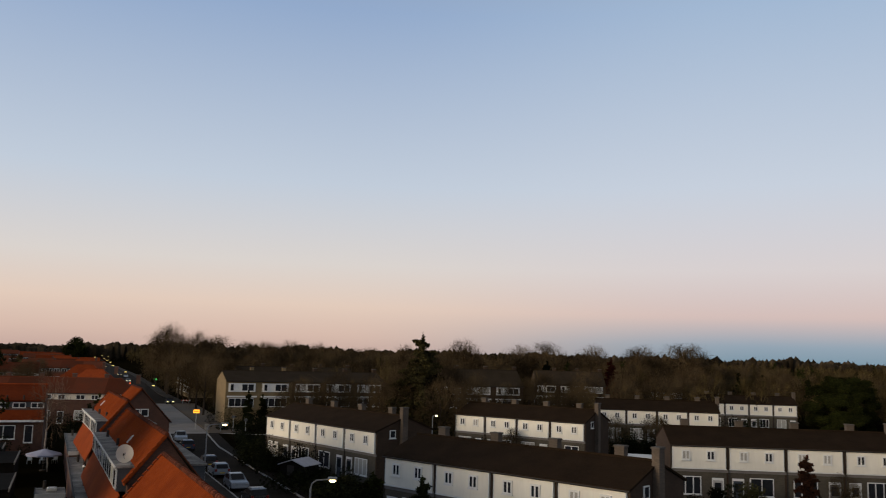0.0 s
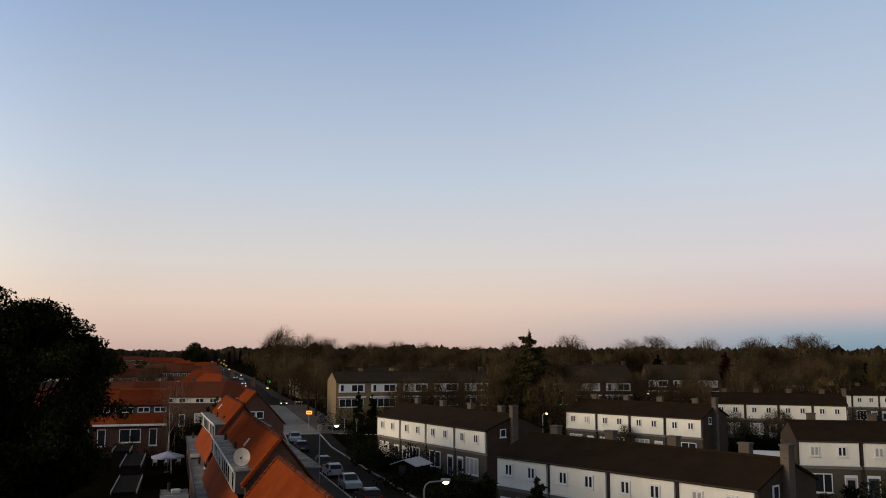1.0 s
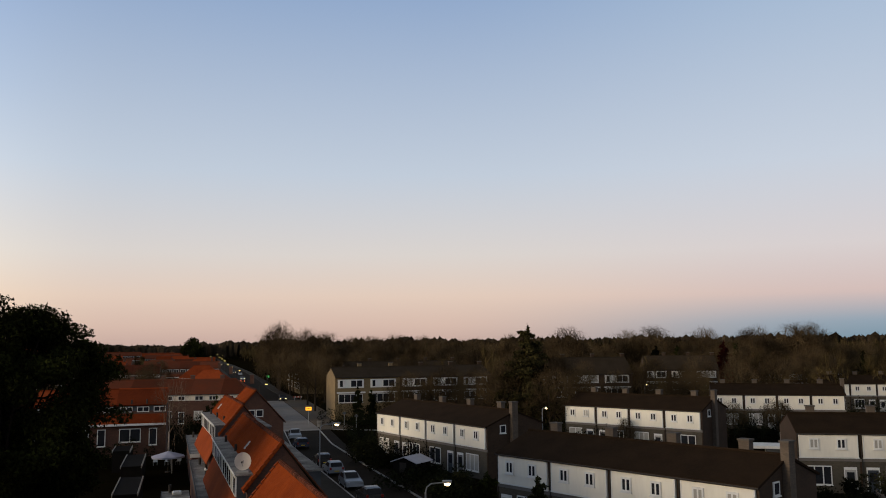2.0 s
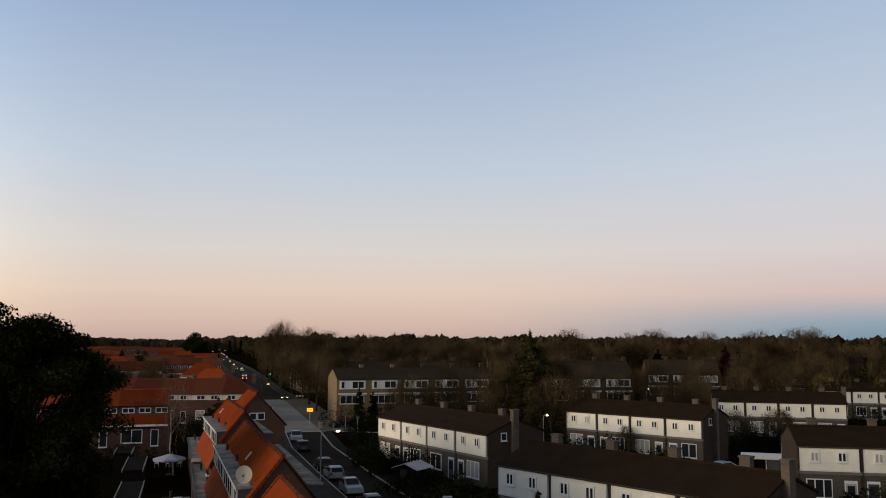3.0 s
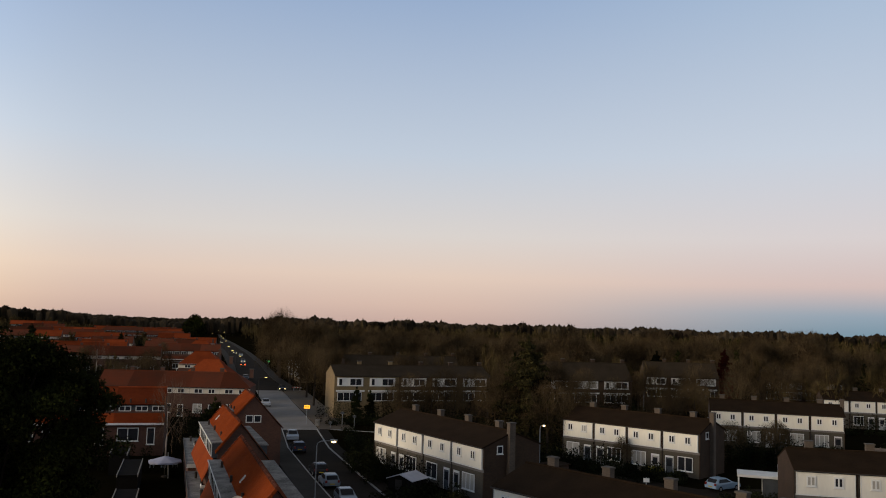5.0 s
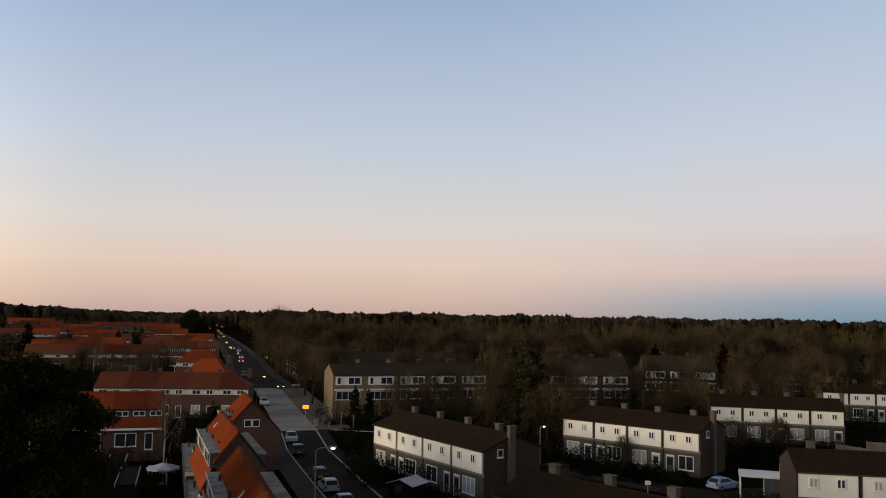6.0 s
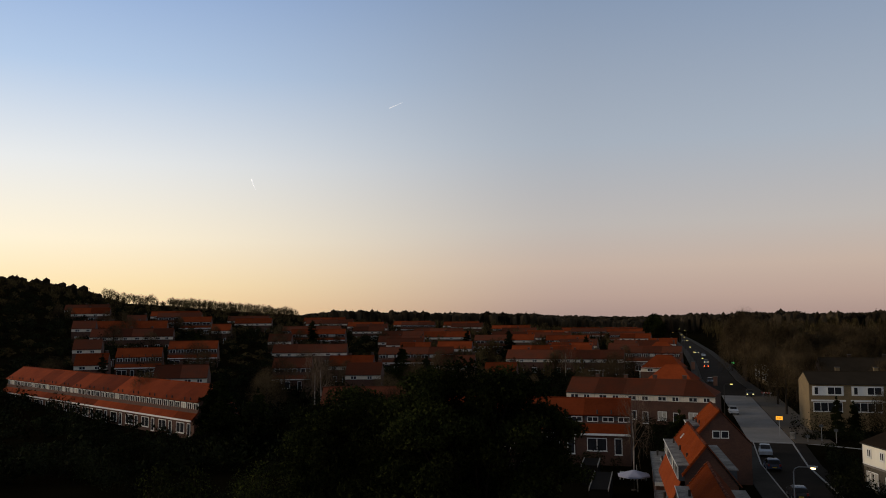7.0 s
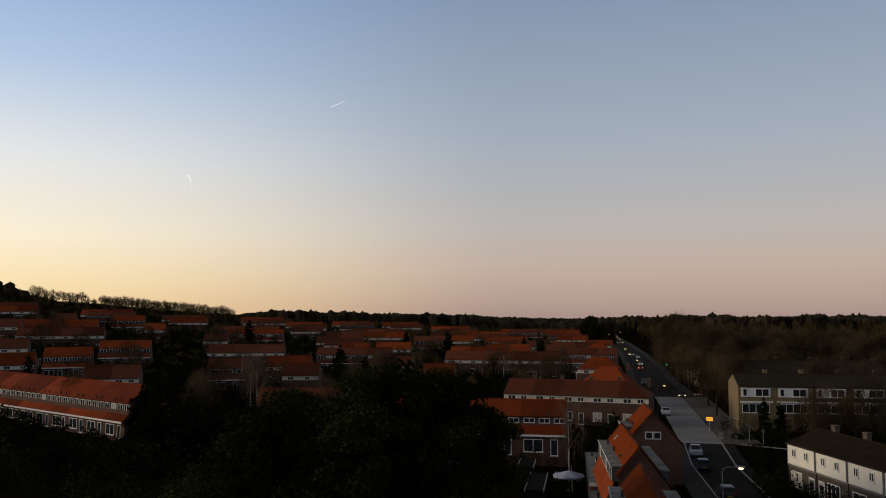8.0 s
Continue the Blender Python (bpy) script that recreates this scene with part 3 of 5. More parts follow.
# the red-roofed quarter: middle of each row's front, its length, its turn, bright (1) or dark (0) roof tiles
QUARTER_WEST = [
    (-247, 198, 28, 44, 0), (-189, 154, 12, 44, 1), (-150, 134, 12, 41, 0), (-218, 159, 8, 47, 0), (-297, 240, 8, 44, 0),
    (-336, 298, 22, 41, 0), (-267, 193, 8, 47, 0), (-186, 137, 8, 47, 1),
]
QUARTER_MID = [
    (-261, 254, 8, 39, 1), (-299, 275, 14, 40, 1), (-327, 342, 20, 37, 1), (-191, 228, 26, 33, 0), (-222, 247, 9, 35, 0),
    (-255, 310, 26, 32, 1), (-360, 450, 32, 32, 0), (-283, 389, 18, 29, 0), (-243, 364, 22, 27, 0), (-156, 242, 26, 26, 0),
    (-177, 274, 12, 26, 1), (-125, 215, 12, 23, 0), (-125, 170, 9, 29, 0), (-144, 165, 10, 34, 0),
]
QUARTER_STREET = [
    (-221, 372, 24, 24, 1), (-282, 502, 22, 22, 0), (-168, 289, 14, 23, 1), (-178, 340, 16, 21, 0), (-95, 186, 8, 20, 1),
    (-181, 375, 15, 19, 1), (-109, 260, 39, 16, 0), (-88, 288, 20, 10, 0), (-112, 328, 12, 12, 0), (-158, 485, 18, 11, 1),
    (-187, 430, 20, 16, 0), (-214, 554, 24, 14, 0), (-226, 671, 36, 12, 0), (-230, 476, 22, 19, 0), (-130, 316, 18, 15, 1),
    (-320, 499, 24, 26, 0),
]
QUARTER_DEEP = [
    (-309, 428, 20, 29, 0), (-344, 252, 17, 47, 1), (-213, 318, 21, 27, 0), (-202, 185, 15, 41, 1), (-119, 366, 20, 11, 0),
    (-224, 635, 48, 12, 1), (-142, 355, 17, 15, 0), (-111, 379, 13, 9, 1),
]
EXTENSIONS, ROWFRONTS = [], []


def quarter_row(gi, cx, cy, length, turn, bright):
    """One row of the red-roofed quarter, with its garden front kept for the planting."""
    far = math.hypot(cx, cy) > 330
    n = max(1, round(length / (11 if far else 7.5)))
    dx, dy = math.cos(radians(turn)) * length / 2, math.sin(radians(turn)) * length / 2
    p, q = (cx - dx, cy - dy), (cx + dx, cy + dy)
    z = min(terrain(*p), terrain(*q), terrain(cx, cy))
    roof = REDTILE if bright else MAROON
    if gi % 4 == 1:
        mk, lb = (lambda w, k: mansard_house(w, RR, roof, 8.4, 6.2, 3.4)), MAN
    else:
        mk, lb = (lambda w, k: brick_house(w, RR, 5.4, 7.9, roof, REDBRICK)), "brick terraced house with red tiled roof and white eaves"
    place_row(mk, "red-roofed quarter", lb, (*p, z), (*q, z), n)
    ROWFRONTS.append((p, q, z))
    if gi % 2:
        f = RR.random()
        EXTENSIONS.append((p[0] + (q[0] - p[0]) * f + dy * 7 / length, p[1] + (q[1] - p[1]) * f - dx * 7 / length, z, radians(turn)))


QUARTER = QUARTER_WEST + QUARTER_MID + QUARTER_STREET + QUARTER_DEEP
for gi, row in enumerate(QUARTER):
    quarter_row(gi, *row)
# back-to-back rows across the gardens, where there is room for them
BACKS = []
for cx, cy, length, turn, bright in QUARTER:
    k = 1 + 27 / math.hypot(cx, cy)
    bx, by = cx * k - 7, cy * k + 3
    if math.hypot(bx, by) > 205 and bx < -0.3 * by - 18 and all(math.dist((bx, by), o[:2]) > 23 for o in QUARTER + BACKS):
        BACKS.append((round(bx), round(by), min(30, length + 4), turn, 1 - bright))
for gi, row in enumerate(BACKS):
    quarter_row(gi + 2, *row)


# ---- the orange-roofed row stepping down along the street ----
def tiled_slope(bm, x0, x1, ya, za, yb, zb, cols=0.27, course=0.34, lift=0.07):
    """Pantiles on a slope from the ridge (ya, za) to the eave (yb, zb): rolls across, a small step at each course."""
    length = math.hypot(yb - ya, zb - za)
    rows, n = max(1, round(length / course)), max(1, round((x1 - x0) / cols))
    ny, nz = -(zb - za) / length, (yb - ya) / length
    if nz < 0:
        ny, nz = -ny, -nz
    prof = ((0.0, 0.0), (0.3, 0.85), (0.55, 0.9), (0.8, 0.1))
    xs = [(x0 + (k + u) * (x1 - x0) / n, h) for k in range(n) for u, h in prof] + [(x1, 0.0)]
    for r in range(rows):
        lines = []
        for f, up in ((r / rows, 0.0), ((r + 1) / rows, 0.03)):
            y, z = ya + (yb - ya) * f, za + (zb - za) * f
            lines.append([bm.verts.new((x, y + ny * (h * lift + up), z + nz * (h * lift + up))) for x, h in xs])
        for i in range(len(xs) - 1):
            bm.faces.new((lines[0][i], lines[0][i + 1], lines[1][i + 1], lines[1][i]))
    return bm


def orange_block(p, q, ridge, dormer, skylight=None, rdormer=None, lower=3.4, half=2.9, gable_window=False, label=""):
    """p, q: the ridge's far and near end. The garden side lies to -y, the street side to +y."""
    m, L = row_pose(p, q)
    h = new("terraced_house")
    h.matrix_world = m
    ez, hg = ridge - lower, half - 0.7
    eg = ridge - lower * hg / half
    part("wall", box(bmesh.new(), 0.12, L - 0.12, -hg + 0.25, half - 0.25, -0.3, ez), REDBRICK, h)
    part("gable", slab(bmesh.new(), [(-hg + 0.2, ez + 0.003), (half - 0.2, ez + 0.003), (0, ridge - 0.12), (-hg + 0.2, eg + 0.1)], "x", 0.12, L - 0.12), REDBRICK, h, "dark brown brick gable")
    # street slope takes dark brown tiles: its shade is put into the colour
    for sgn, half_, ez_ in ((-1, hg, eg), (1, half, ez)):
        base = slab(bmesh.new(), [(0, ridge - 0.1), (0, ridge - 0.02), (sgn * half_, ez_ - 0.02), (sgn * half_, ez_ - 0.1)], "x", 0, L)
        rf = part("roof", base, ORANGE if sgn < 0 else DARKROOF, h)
        rt_ = part("roof_tiles", tiled_slope(bmesh.new(), 0.02, L - 0.02, 0, ridge, sgn * half_, ez_), ORANGE if sgn < 0 else MAROON, rf, "orange clay pantiles" if sgn < 0 else "clay pantiles coloured brown for the shaded street side")
        tagged(rt_, kind="stuff")
    n = round(L / 0.4)
    cap = bmesh.new()
    tube(cap, (0, 0, 0.0), (0.42, 0, 0.02), 0.12, 0.135, 8)
    me = meshed("ridge_tile", cap, MAROON)
    for k in range(n):
        part("ridge_tile", me, None, h).location = (k * L / n, 0, ridge + 0.05)
    vt = box(bmesh.new(), -0.09, 0.13, -0.02, 0.28, -0.09, 0.075)
    me = meshed("verge_tile", vt, ORANGE)
    sl = math.hypot(hg, lower * hg / half)
    for xx in (0.0, L - 0.06):
        for k in range(int(sl / 0.36)):
            f = (k + 0.3) * 0.36 / sl
            o = part("verge_tile", me, None, h)
            o.location = (xx, -hg * f, ridge - lower * hg / half * f + 0.07)
            o.rotation_euler.x = math.pi + math.atan2(lower, half) - 0.12
    # garden-side dormer with flat pale roof, window band and a roof skirt below
    x0, x1, drop = dormer
    dz, out = ridge - drop, hg + 0.3
    inner = -half * drop / lower + 0.12
    dm = part("dormer", box(bmesh.new(), x0, x1, -out, inner + 0.3, dz - 1.25, dz), PANEL, h, "grey panelled dormer with pale flat roof")
    part("flat_roof", box(bmesh.new(), x0 - 0.08, x1 + 0.08, -out - 0.12, inner, dz + 0.003, dz + 0.09), ZINC, dm)
    part("fascia", box(bmesh.new(), x0 - 0.09, x1 + 0.09, -out - 0.17, -out - 0.123, dz + 0.01, dz + 0.1), FRAME, dm)
    cnt = max(2, round((x1 - x0) / 1.5))
    for k in range(cnt):
        window(h, x0 + (k + 0.06) * (x1 - x0) / cnt, -out - 0.03, dz - 1.14, 0.86 * (x1 - x0) / cnt, 1.04, 1, BLIND if k % 5 == 1 else None, sill=False, f=0.055)
    part("roof_skirt", slab(bmesh.new(), [(-out + 0.1, dz - 1.27), (-out - 0.72, dz - 3.1), (-out - 0.72, dz - 3.25), (-out + 0.1, dz - 1.45)], "x", 0, L), ORANGE, h)
    part("wall", box(bmesh.new(), 0.14, L - 0.14, -out - 0.35, -hg + 0.24, -0.3, dz - 2.75), REDBRICK, h)
    for k in range(3):
        vp = bmesh.new()
        tube(vp, (x0 + (k + 0.6) * (x1 - x0) / 3.4, -out * 0.72 + 0.2 * k, dz + 0.08), (x0 + (k + 0.6) * (x1 - x0) / 3.4, -out * 0.72 + 0.2 * k, dz + 0.55), 0.1, 0.09, 8)
        part("vent_pipe", vp, DARKTRIM, dm)
    if rdormer:
        a, b, drop = rdormer
        rz = ridge - drop
        rd = part("dormer", box(bmesh.new(), a, b, half * drop / lower - 0.3, half - 0.3, rz - 1.9, rz), PANEL, h, "grey dormer with pale flat roof")
        part("flat_roof", box(bmesh.new(), a - 0.1, b + 0.1, half * drop / lower - 0.12, half - 0.2, rz + 0.003, rz + 0.1), ZINC, rd)
    if skylight:
        sx, f = skylight
        sk = part("skylight", box(bmesh.new(), -0.13, 0.13, -0.3, 0.3, -0.06, 0.1, 0.02), FRAME, h, "small white roof light")
        sk.location = (sx, -half * f, ridge - lower * f + 0.06)
        sk.rotation_euler.x = math.atan2(lower, half)
        part("pane", box(bmesh.new(), -0.08, 0.08, -0.24, 0.24, 0.105, 0.115), BLIND, sk)
    if gable_window:
        for k in (0, 1):
            gw = window(h, L - 0.08, -0.95 + k * 0.98, ez + 0.75, 0.9, 0.9, 1, sill=False)
            gw.rotation_euler.z = math.pi / 2
    tagged(h, label, "house", "orange-roofed row along the street")
    return h


ORL = "brick terraced house with bright orange pantile roof and garden dormer"
orange_block((-26.5, 112.2), (-23.3, 103.4), 8.6, (0.8, 6.5, 2.2), gable_window=True, half=3.7, lower=4.0, label="brick end house with orange roof and small double gable window")
orange_block((-23.1, 88.2), (-17.7, 73.6), 8.95, (0.2, 15.3, 1.75), skylight=(3.0, 0.3), rdormer=(2.0, 15.2, 2.05), half=2.75, label=ORL)
orange_block((-15.9, 66.4), (-8.95, 46.2), 8.78, (0.3, 20.4, 1.8), skylight=(12.2, 0.34), rdormer=(1.0, 19.9, 1.85), half=2.75, label=ORL)
orange_block((-8.75, 44.6), (-3.0, 28.5), 7.95, (4.0, 15.0, 2.5), rdormer=(4.0, 15.0, 2.3), half=2.75, label=ORL)


# ---- vegetation ----
def scatter_tris(centres, radii, count, size, seed, shell=0.45):
    """Many small leaf or twig pieces inside ellipsoids, as arrays."""
    g = np.random.default_rng(seed)
    c = np.repeat(np.asarray(centres, float), count, 0)
    r = np.repeat(np.asarray(radii, float), count, 0)
    d = g.normal(size=c.shape)
    d /= np.linalg.norm(d, axis=1)[:, None]
    k = shell + (1 - shell) * g.random((len(c), 1)) ** 0.6
    p = c + d * r * k
    s = size * (0.5 + g.random((len(c), 1)))
    e1, e2 = g.normal(size=c.shape), g.normal(size=c.shape)
    e1 /= np.linalg.norm(e1, axis=1)[:, None]
    e2 /= np.linalg.norm(e2, axis=1)[:, None]
    return np.stack([p - e1 * s * 0.5, p + e1 * s * 0.5, p + e2 * s], 1).reshape(-1, 3)


def lumps(centres, radii, seed):
    """Uneven low-poly crowns, for woods so far off that a crown is a few paces of haze."""
    bm = bmesh.new()
    bmesh.ops.create_icosphere(bm, subdivisions=1, radius=1.0)
    jit = random.Random(3)
    for v in bm.verts:
        v.co *= jit.uniform(0.86, 1.1)
        v.co.z = math.copysign(abs(v.co.z) ** 0.5, v.co.z)
    ball = np.array([[tuple(v.co) for v in f.verts] for f in bm.faces]).reshape(-1, 3)
    bm.free()
    g = np.random.default_rng(seed)
    c, r = np.asarray(centres, float), np.asarray(radii, float)
    turn = g.uniform(0, math.tau, len(c))
    x = ball[None, :, 0] * np.cos(turn)[:, None] - ball[None, :, 1] * np.sin(turn)[:, None]
    y = ball[None, :, 0] * np.sin(turn)[:, None] + ball[None, :, 1] * np.cos(turn)[:, None]
    p = np.stack([x, y, np.broadcast_to(ball[None, :, 2], x.shape)], 2)
    return (c[:, None, :] + p * r[:, None, :] * 0.92).reshape(-1, 3)


def slivers(g, p, q, w, n=1):
    """Tapered branch pieces from p to q, n blades each."""
    out = []
    for k in range(n):
        side = np.cross(q - p, g.normal(size=p.shape))
        side *= w * (0.6 + 0.8 * g.random((len(p), 1))) / (np.linalg.norm(side, axis=1)[:, None] + 1e-9)
        out.append(np.stack([p - side, p + side, q], 1).reshape(-1, 3))
    return out


def branch_crowns(bases, heights, radii, counts, widths, seed, low=-0.1, foot=0.22):
    """Leafless domed crowns: limbs fork three times on their way from the trunk to the dome's edge."""
    g = np.random.default_rng(seed)
    base, h, r = np.asarray(bases, float), np.asarray(heights, float)[:, None], np.asarray(radii, float)[:, None]
    up = np.array([[0.0, 0.0, 1.0]])
    n0 = counts[0]
    base, h, r = np.repeat(base, n0, 0), np.repeat(h, n0, 0), np.repeat(r, n0, 0)
    n = len(base)
    i = np.arange(n) % n0
    z = low + (0.98 - low) * (i + g.random(n)) / n0
    az = i * 2.39996 + g.normal(size=n) * 0.3
    rho = np.sqrt(np.maximum(0, 1 - z * z))
    d = np.stack([rho * np.cos(az), rho * np.sin(az), z], 1)
    lobe = g.uniform(0.78, 1.06, (n, 1))
    centre, ext = base + up * h * 0.46, np.concatenate([r, r, h * 0.54], 1) * lobe
    p = base + up * h * g.uniform(foot, foot + 0.2, (n, 1))
    q = centre + d * ext * 0.5 + g.normal(size=(n, 3)) * r * 0.05
    tris = slivers(g, p, q, widths[0], 2)
    for lev, (fork, reach0, reach1, start) in enumerate(((0.42, 0.62, 0.85, 0.45), (0.27, 0.78, 0.97, 0.3), (0.17, 0.86, 1.04, 0.3))):
        if lev + 1 >= len(counts):
            break
        c = counts[lev + 1]
        d, p, q, centre, ext = (np.repeat(v, c, 0) for v in (d, p, q, centre, ext))
        n = len(d)
        nd = d + g.normal(size=(n, 3)) * fork
        nd /= np.linalg.norm(nd, axis=1)[:, None]
        np_ = p + (q - p) * (start + (1 - start) * g.random((n, 1)))
        nq = centre + nd * ext * g.uniform(reach0, reach1, (n, 1))
        d, p, q = nd, np_, nq
        tris += slivers(g, p, q, widths[lev + 1], 2 if lev == 0 else 1)
    return np.concatenate(tris)


def tri_mesh(name, verts, material):
    me = bpy.data.meshes.new(name)
    n = len(verts) // 3
    me.vertices.add(3 * n)
    me.vertices.foreach_set("co", verts.astype(np.float32).ravel())
    me.loops.add(3 * n)
    me.loops.foreach_set("vertex_index", np.arange(3 * n, dtype=np.int32))
    me.polygons.add(n)
    me.polygons.foreach_set("loop_start", np.arange(0, 3 * n, 3, dtype=np.int32))
    me.polygons.foreach_set("loop_total", np.full(n, 3, dtype=np.int32))
    me.update(calc_edges=True)
    me.materials.append(material)
    return me


def bare_meshes(seed, height, wide, counts, widths, bark=None, low=-0.1, foot=0.22, thick=0.02, twig=None):
    bm = bmesh.new()
    tube(bm, (0, 0, -0.4), (0.05, 0.03, height * 0.3), height * thick, height * thick * 0.75, 8)
    tube(bm, (0.05, 0.03, height * 0.3), (0.0, 0.1, height * 0.62), height * thick * 0.75, height * thick * 0.25, 7)
    crown = branch_crowns([(0, 0, 0)], [height], [height * wide], counts, widths, seed, low, foot)
    return meshed("trunk", bm, bark or BARK), tri_mesh("crown", crown, twig or TWIG)


VAR = [bare_meshes(sd, 11, wd, (12, 7, 6, 5), (0.07, 0.036, 0.02, 0.0125)) for sd, wd in ((1, 0.40), (2, 0.46), (3, 0.43), (4, 0.35))]
DENSE = [bare_meshes(sd, 11, wd, (13, 7, 6, 5), (0.085, 0.05, 0.032, 0.021)) for sd, wd in ((11, 0.42), (12, 0.5), (13, 0.38))]
BIRCH = bare_meshes(9, 12, 0.24, (9, 5, 4, 2), (0.07, 0.034, 0.018, 0.011), PALEBARK, -0.3, 0.3, 0.011, PALETWIG)


def bare_tree(x, y, h, var, label="leafless brown winter tree among the houses", group="bare trees", dense=False):
    t = new("tree")
    tm, cm = BIRCH if var == "birch" else DENSE[var % 3] if dense else VAR[var % 4]
    part("trunk", tm, None, t), part("crown", cm, None, t)
    base = 12.0 if var == "birch" else 11.0
    t.matrix_world = Matrix.Translation((x, y, terrain(x, y))) @ Matrix.Rotation(x * 1.7 + y, 4, "Z") @ Matrix.Scale(h / base, 4)
    return tagged(t, label, "tree", group)


def evergreen(x, y, h, r, label, material=None, seed=0, tall=True, group="evergreens"):
    """A conifer: a tapered trunk and drooping tiers of needle clumps."""
    t = new("tree")
    bm = tube(bmesh.new(), (0, 0, -0.3), (0, 0, h * 0.95), h * 0.02 + 0.05, 0.03, 7)
    rnd = random.Random(seed)
    cs, rs = [], []
    tiers = max(7, int(h * 0.85))
    for k in range(tiers):
        f = k / tiers
        z, reach = h * (0.1 + 0.86 * f), r * (1 - f) ** 0.62
        for b in range(max(9, int(13 * (1 - 0.4 * f)))):
            a, ln = rnd.uniform(0, math.tau), reach * rnd.choice((0.5, 0.75, 0.9, 1.0, 1.12)) * rnd.uniform(0.85, 1.0)
            zz = z + rnd.uniform(-0.4, 0.4) * h / tiers
            tip = (ln * math.cos(a), ln * math.sin(a), zz + ln * (rnd.uniform(-0.32, -0.05) + 0.4 * f * f))
            if ln > 0.5:
                tube(bm, (0, 0, zz), tip, 0.05, 0.015, 3)
            for u in (0.35, 0.68, 1.0):
                c = max(0.25, ln * 0.3 * (1.25 - 0.5 * u))
                cs.append((tip[0] * u, tip[1] * u, zz + (tip[2] - zz) * u)), rs.append((c, c, c * 0.55))
    cs.append((0, 0, h * 0.97)), rs.append((0.16, 0.16, h * 0.045))
    part("trunk", bm, BARK, t)
    part("crown", tri_mesh("crown", scatter_tris(cs, rs, 46, 0.2 if r < 3 else 0.34, seed, 0.1), material or PINE), None, t)
    t.location = (x, y, terrain(x, y))
    return tagged(t, label, "tree", group)


def big_pine(x, y, h, r, seed, label):
    """A broad old pine: bare lower trunk, heavy limbs, cushions of needles with gaps."""
    t, big = new("pine_tree"), max(0.8, r / 5)
    rnd = random.Random(seed)
    bm = tube(bmesh.new(), (0, 0, -0.3), (0.4, 0.2, h * 0.7), 0.45, 0.25, 9)
    cs, rs = [], []
    for k in range(210):
        u = rnd.uniform(-0.8, 1)
        a = k * 2.39996
        s = max(0, 1 - u * u) ** (0.24 if u > 0 else 0.6) * (0.75 + 0.35 * rnd.random()) * (0.5 if k % 4 == 0 else 1)
        e = Vector((r * s * math.cos(a), r * s * math.sin(a), h * 0.585 + u * h * 0.36 + rnd.uniform(-0.5, 0.5)))
        st = Vector((0.2, 0.1, h * (0.3 + 0.35 * rnd.random())))
        if k % 2 == 0:
            mid = st.lerp(e, 0.5) + Vector((0, 0, -0.4))
            tube(bm, st, mid, 0.12, 0.08, 4), tube(bm, mid, e, 0.08, 0.03, 4)
        cs.append(e), rs.append((rnd.uniform(0.8, 1.5) * big, rnd.uniform(0.8, 1.5) * big, rnd.uniform(0.45, 0.8) * big))
    part("trunk", bm, DARKBARK, t)
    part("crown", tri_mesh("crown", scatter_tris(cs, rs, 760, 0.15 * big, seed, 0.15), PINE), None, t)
    t.location = (x, y, 0)
    return tagged(t, label, "tree", "pines")


big_pine(-26.7, 49.5, 17.2, 6.0, 5, "large dense dark green pine with rounded crown")
big_pine(-37.5, 52.0, 14.6, 5.7, 6, "dark green pine with rounded crown beside the gardens")
big_pine(-31.4, 50.5, 15.0, 5.0, 7, "dark green pine standing between two larger pines")
big_pine(72.4, 112.0, 12.2, 4.3, 8, "broad green pine beyond the white houses")
evergreen(68.0, 203, 14, 3.2, "dark red-leaved tree standing in the woods", seed=77, material=island_mat("red_leaves", (0.09, 0.018, 0.012), (0.04, 0.012, 0.008)))
evergreen(12.6, 124, 16.8, 6.4, "tall dark spruce with drooping branches", seed=3, material=island_mat("brown_green_needles", (0.050, 0.043, 0.016), (0.018, 0.016, 0.007)))
evergreen(2.9, 55.5, 5.6, 1.5, "small pointed green conifer in front of the white houses", seed=4)
evergreen(6.0, 53.0, 5.7, 1.1, "small pointed green conifer in front of the white houses", seed=5, material=HEDGE)
evergreen(41.8, 69.0, 5.6, 1.5, "small pointed reddish conifer in a front garden", seed=6, material=island_mat("russet_conifer", (0.09, 0.035, 0.02), (0.035, 0.02, 0.012)))
evergreen(-15.5, 150, 6.5, 1.3, "slim dark cypress before the yellow row", seed=7)
evergreen(-13.0, 149, 6.0, 1.2, "slim dark cypress before the yellow row", seed=8)
for k, (x, y, h, r) in enumerate([(-160, 322, 12, 3.4), (-134, 345, 10, 3), (-185, 330, 11, 3.2), (-97, 95, 11, 3.6), (-101, 99, 11, 4.0), (-92, 98, 9, 3.2), (-82, 97, 9, 3.2), (-77, 101, 8, 3.0), (-88, 93, 8, 3.4), (-205, 190, 11, 3.2), (-176, 133, 9, 2.6), (-250, 300, 12, 3.6), (-96, 92, 10, 3.6), (-88, 86, 9, 3.4), (-110, 176, 10, 3.6), (-140, 210, 11, 4), (-56, 96, 8, 2.6), (-72, 97, 9, 3.0), (-60, 118, 11, 3.4), (-30.5, 112, 7.5, 2.6), (-30, 106, 6.5, 2.4), (-5, 240, 14, 4.5), (52, 205, 13, 4), (16, 190, 12, 3.6)]):
    evergreen(x, y, h, r, "dark evergreen tree standing among the houses", seed=20 + k, material=PINE if k % 2 else HEDGE)

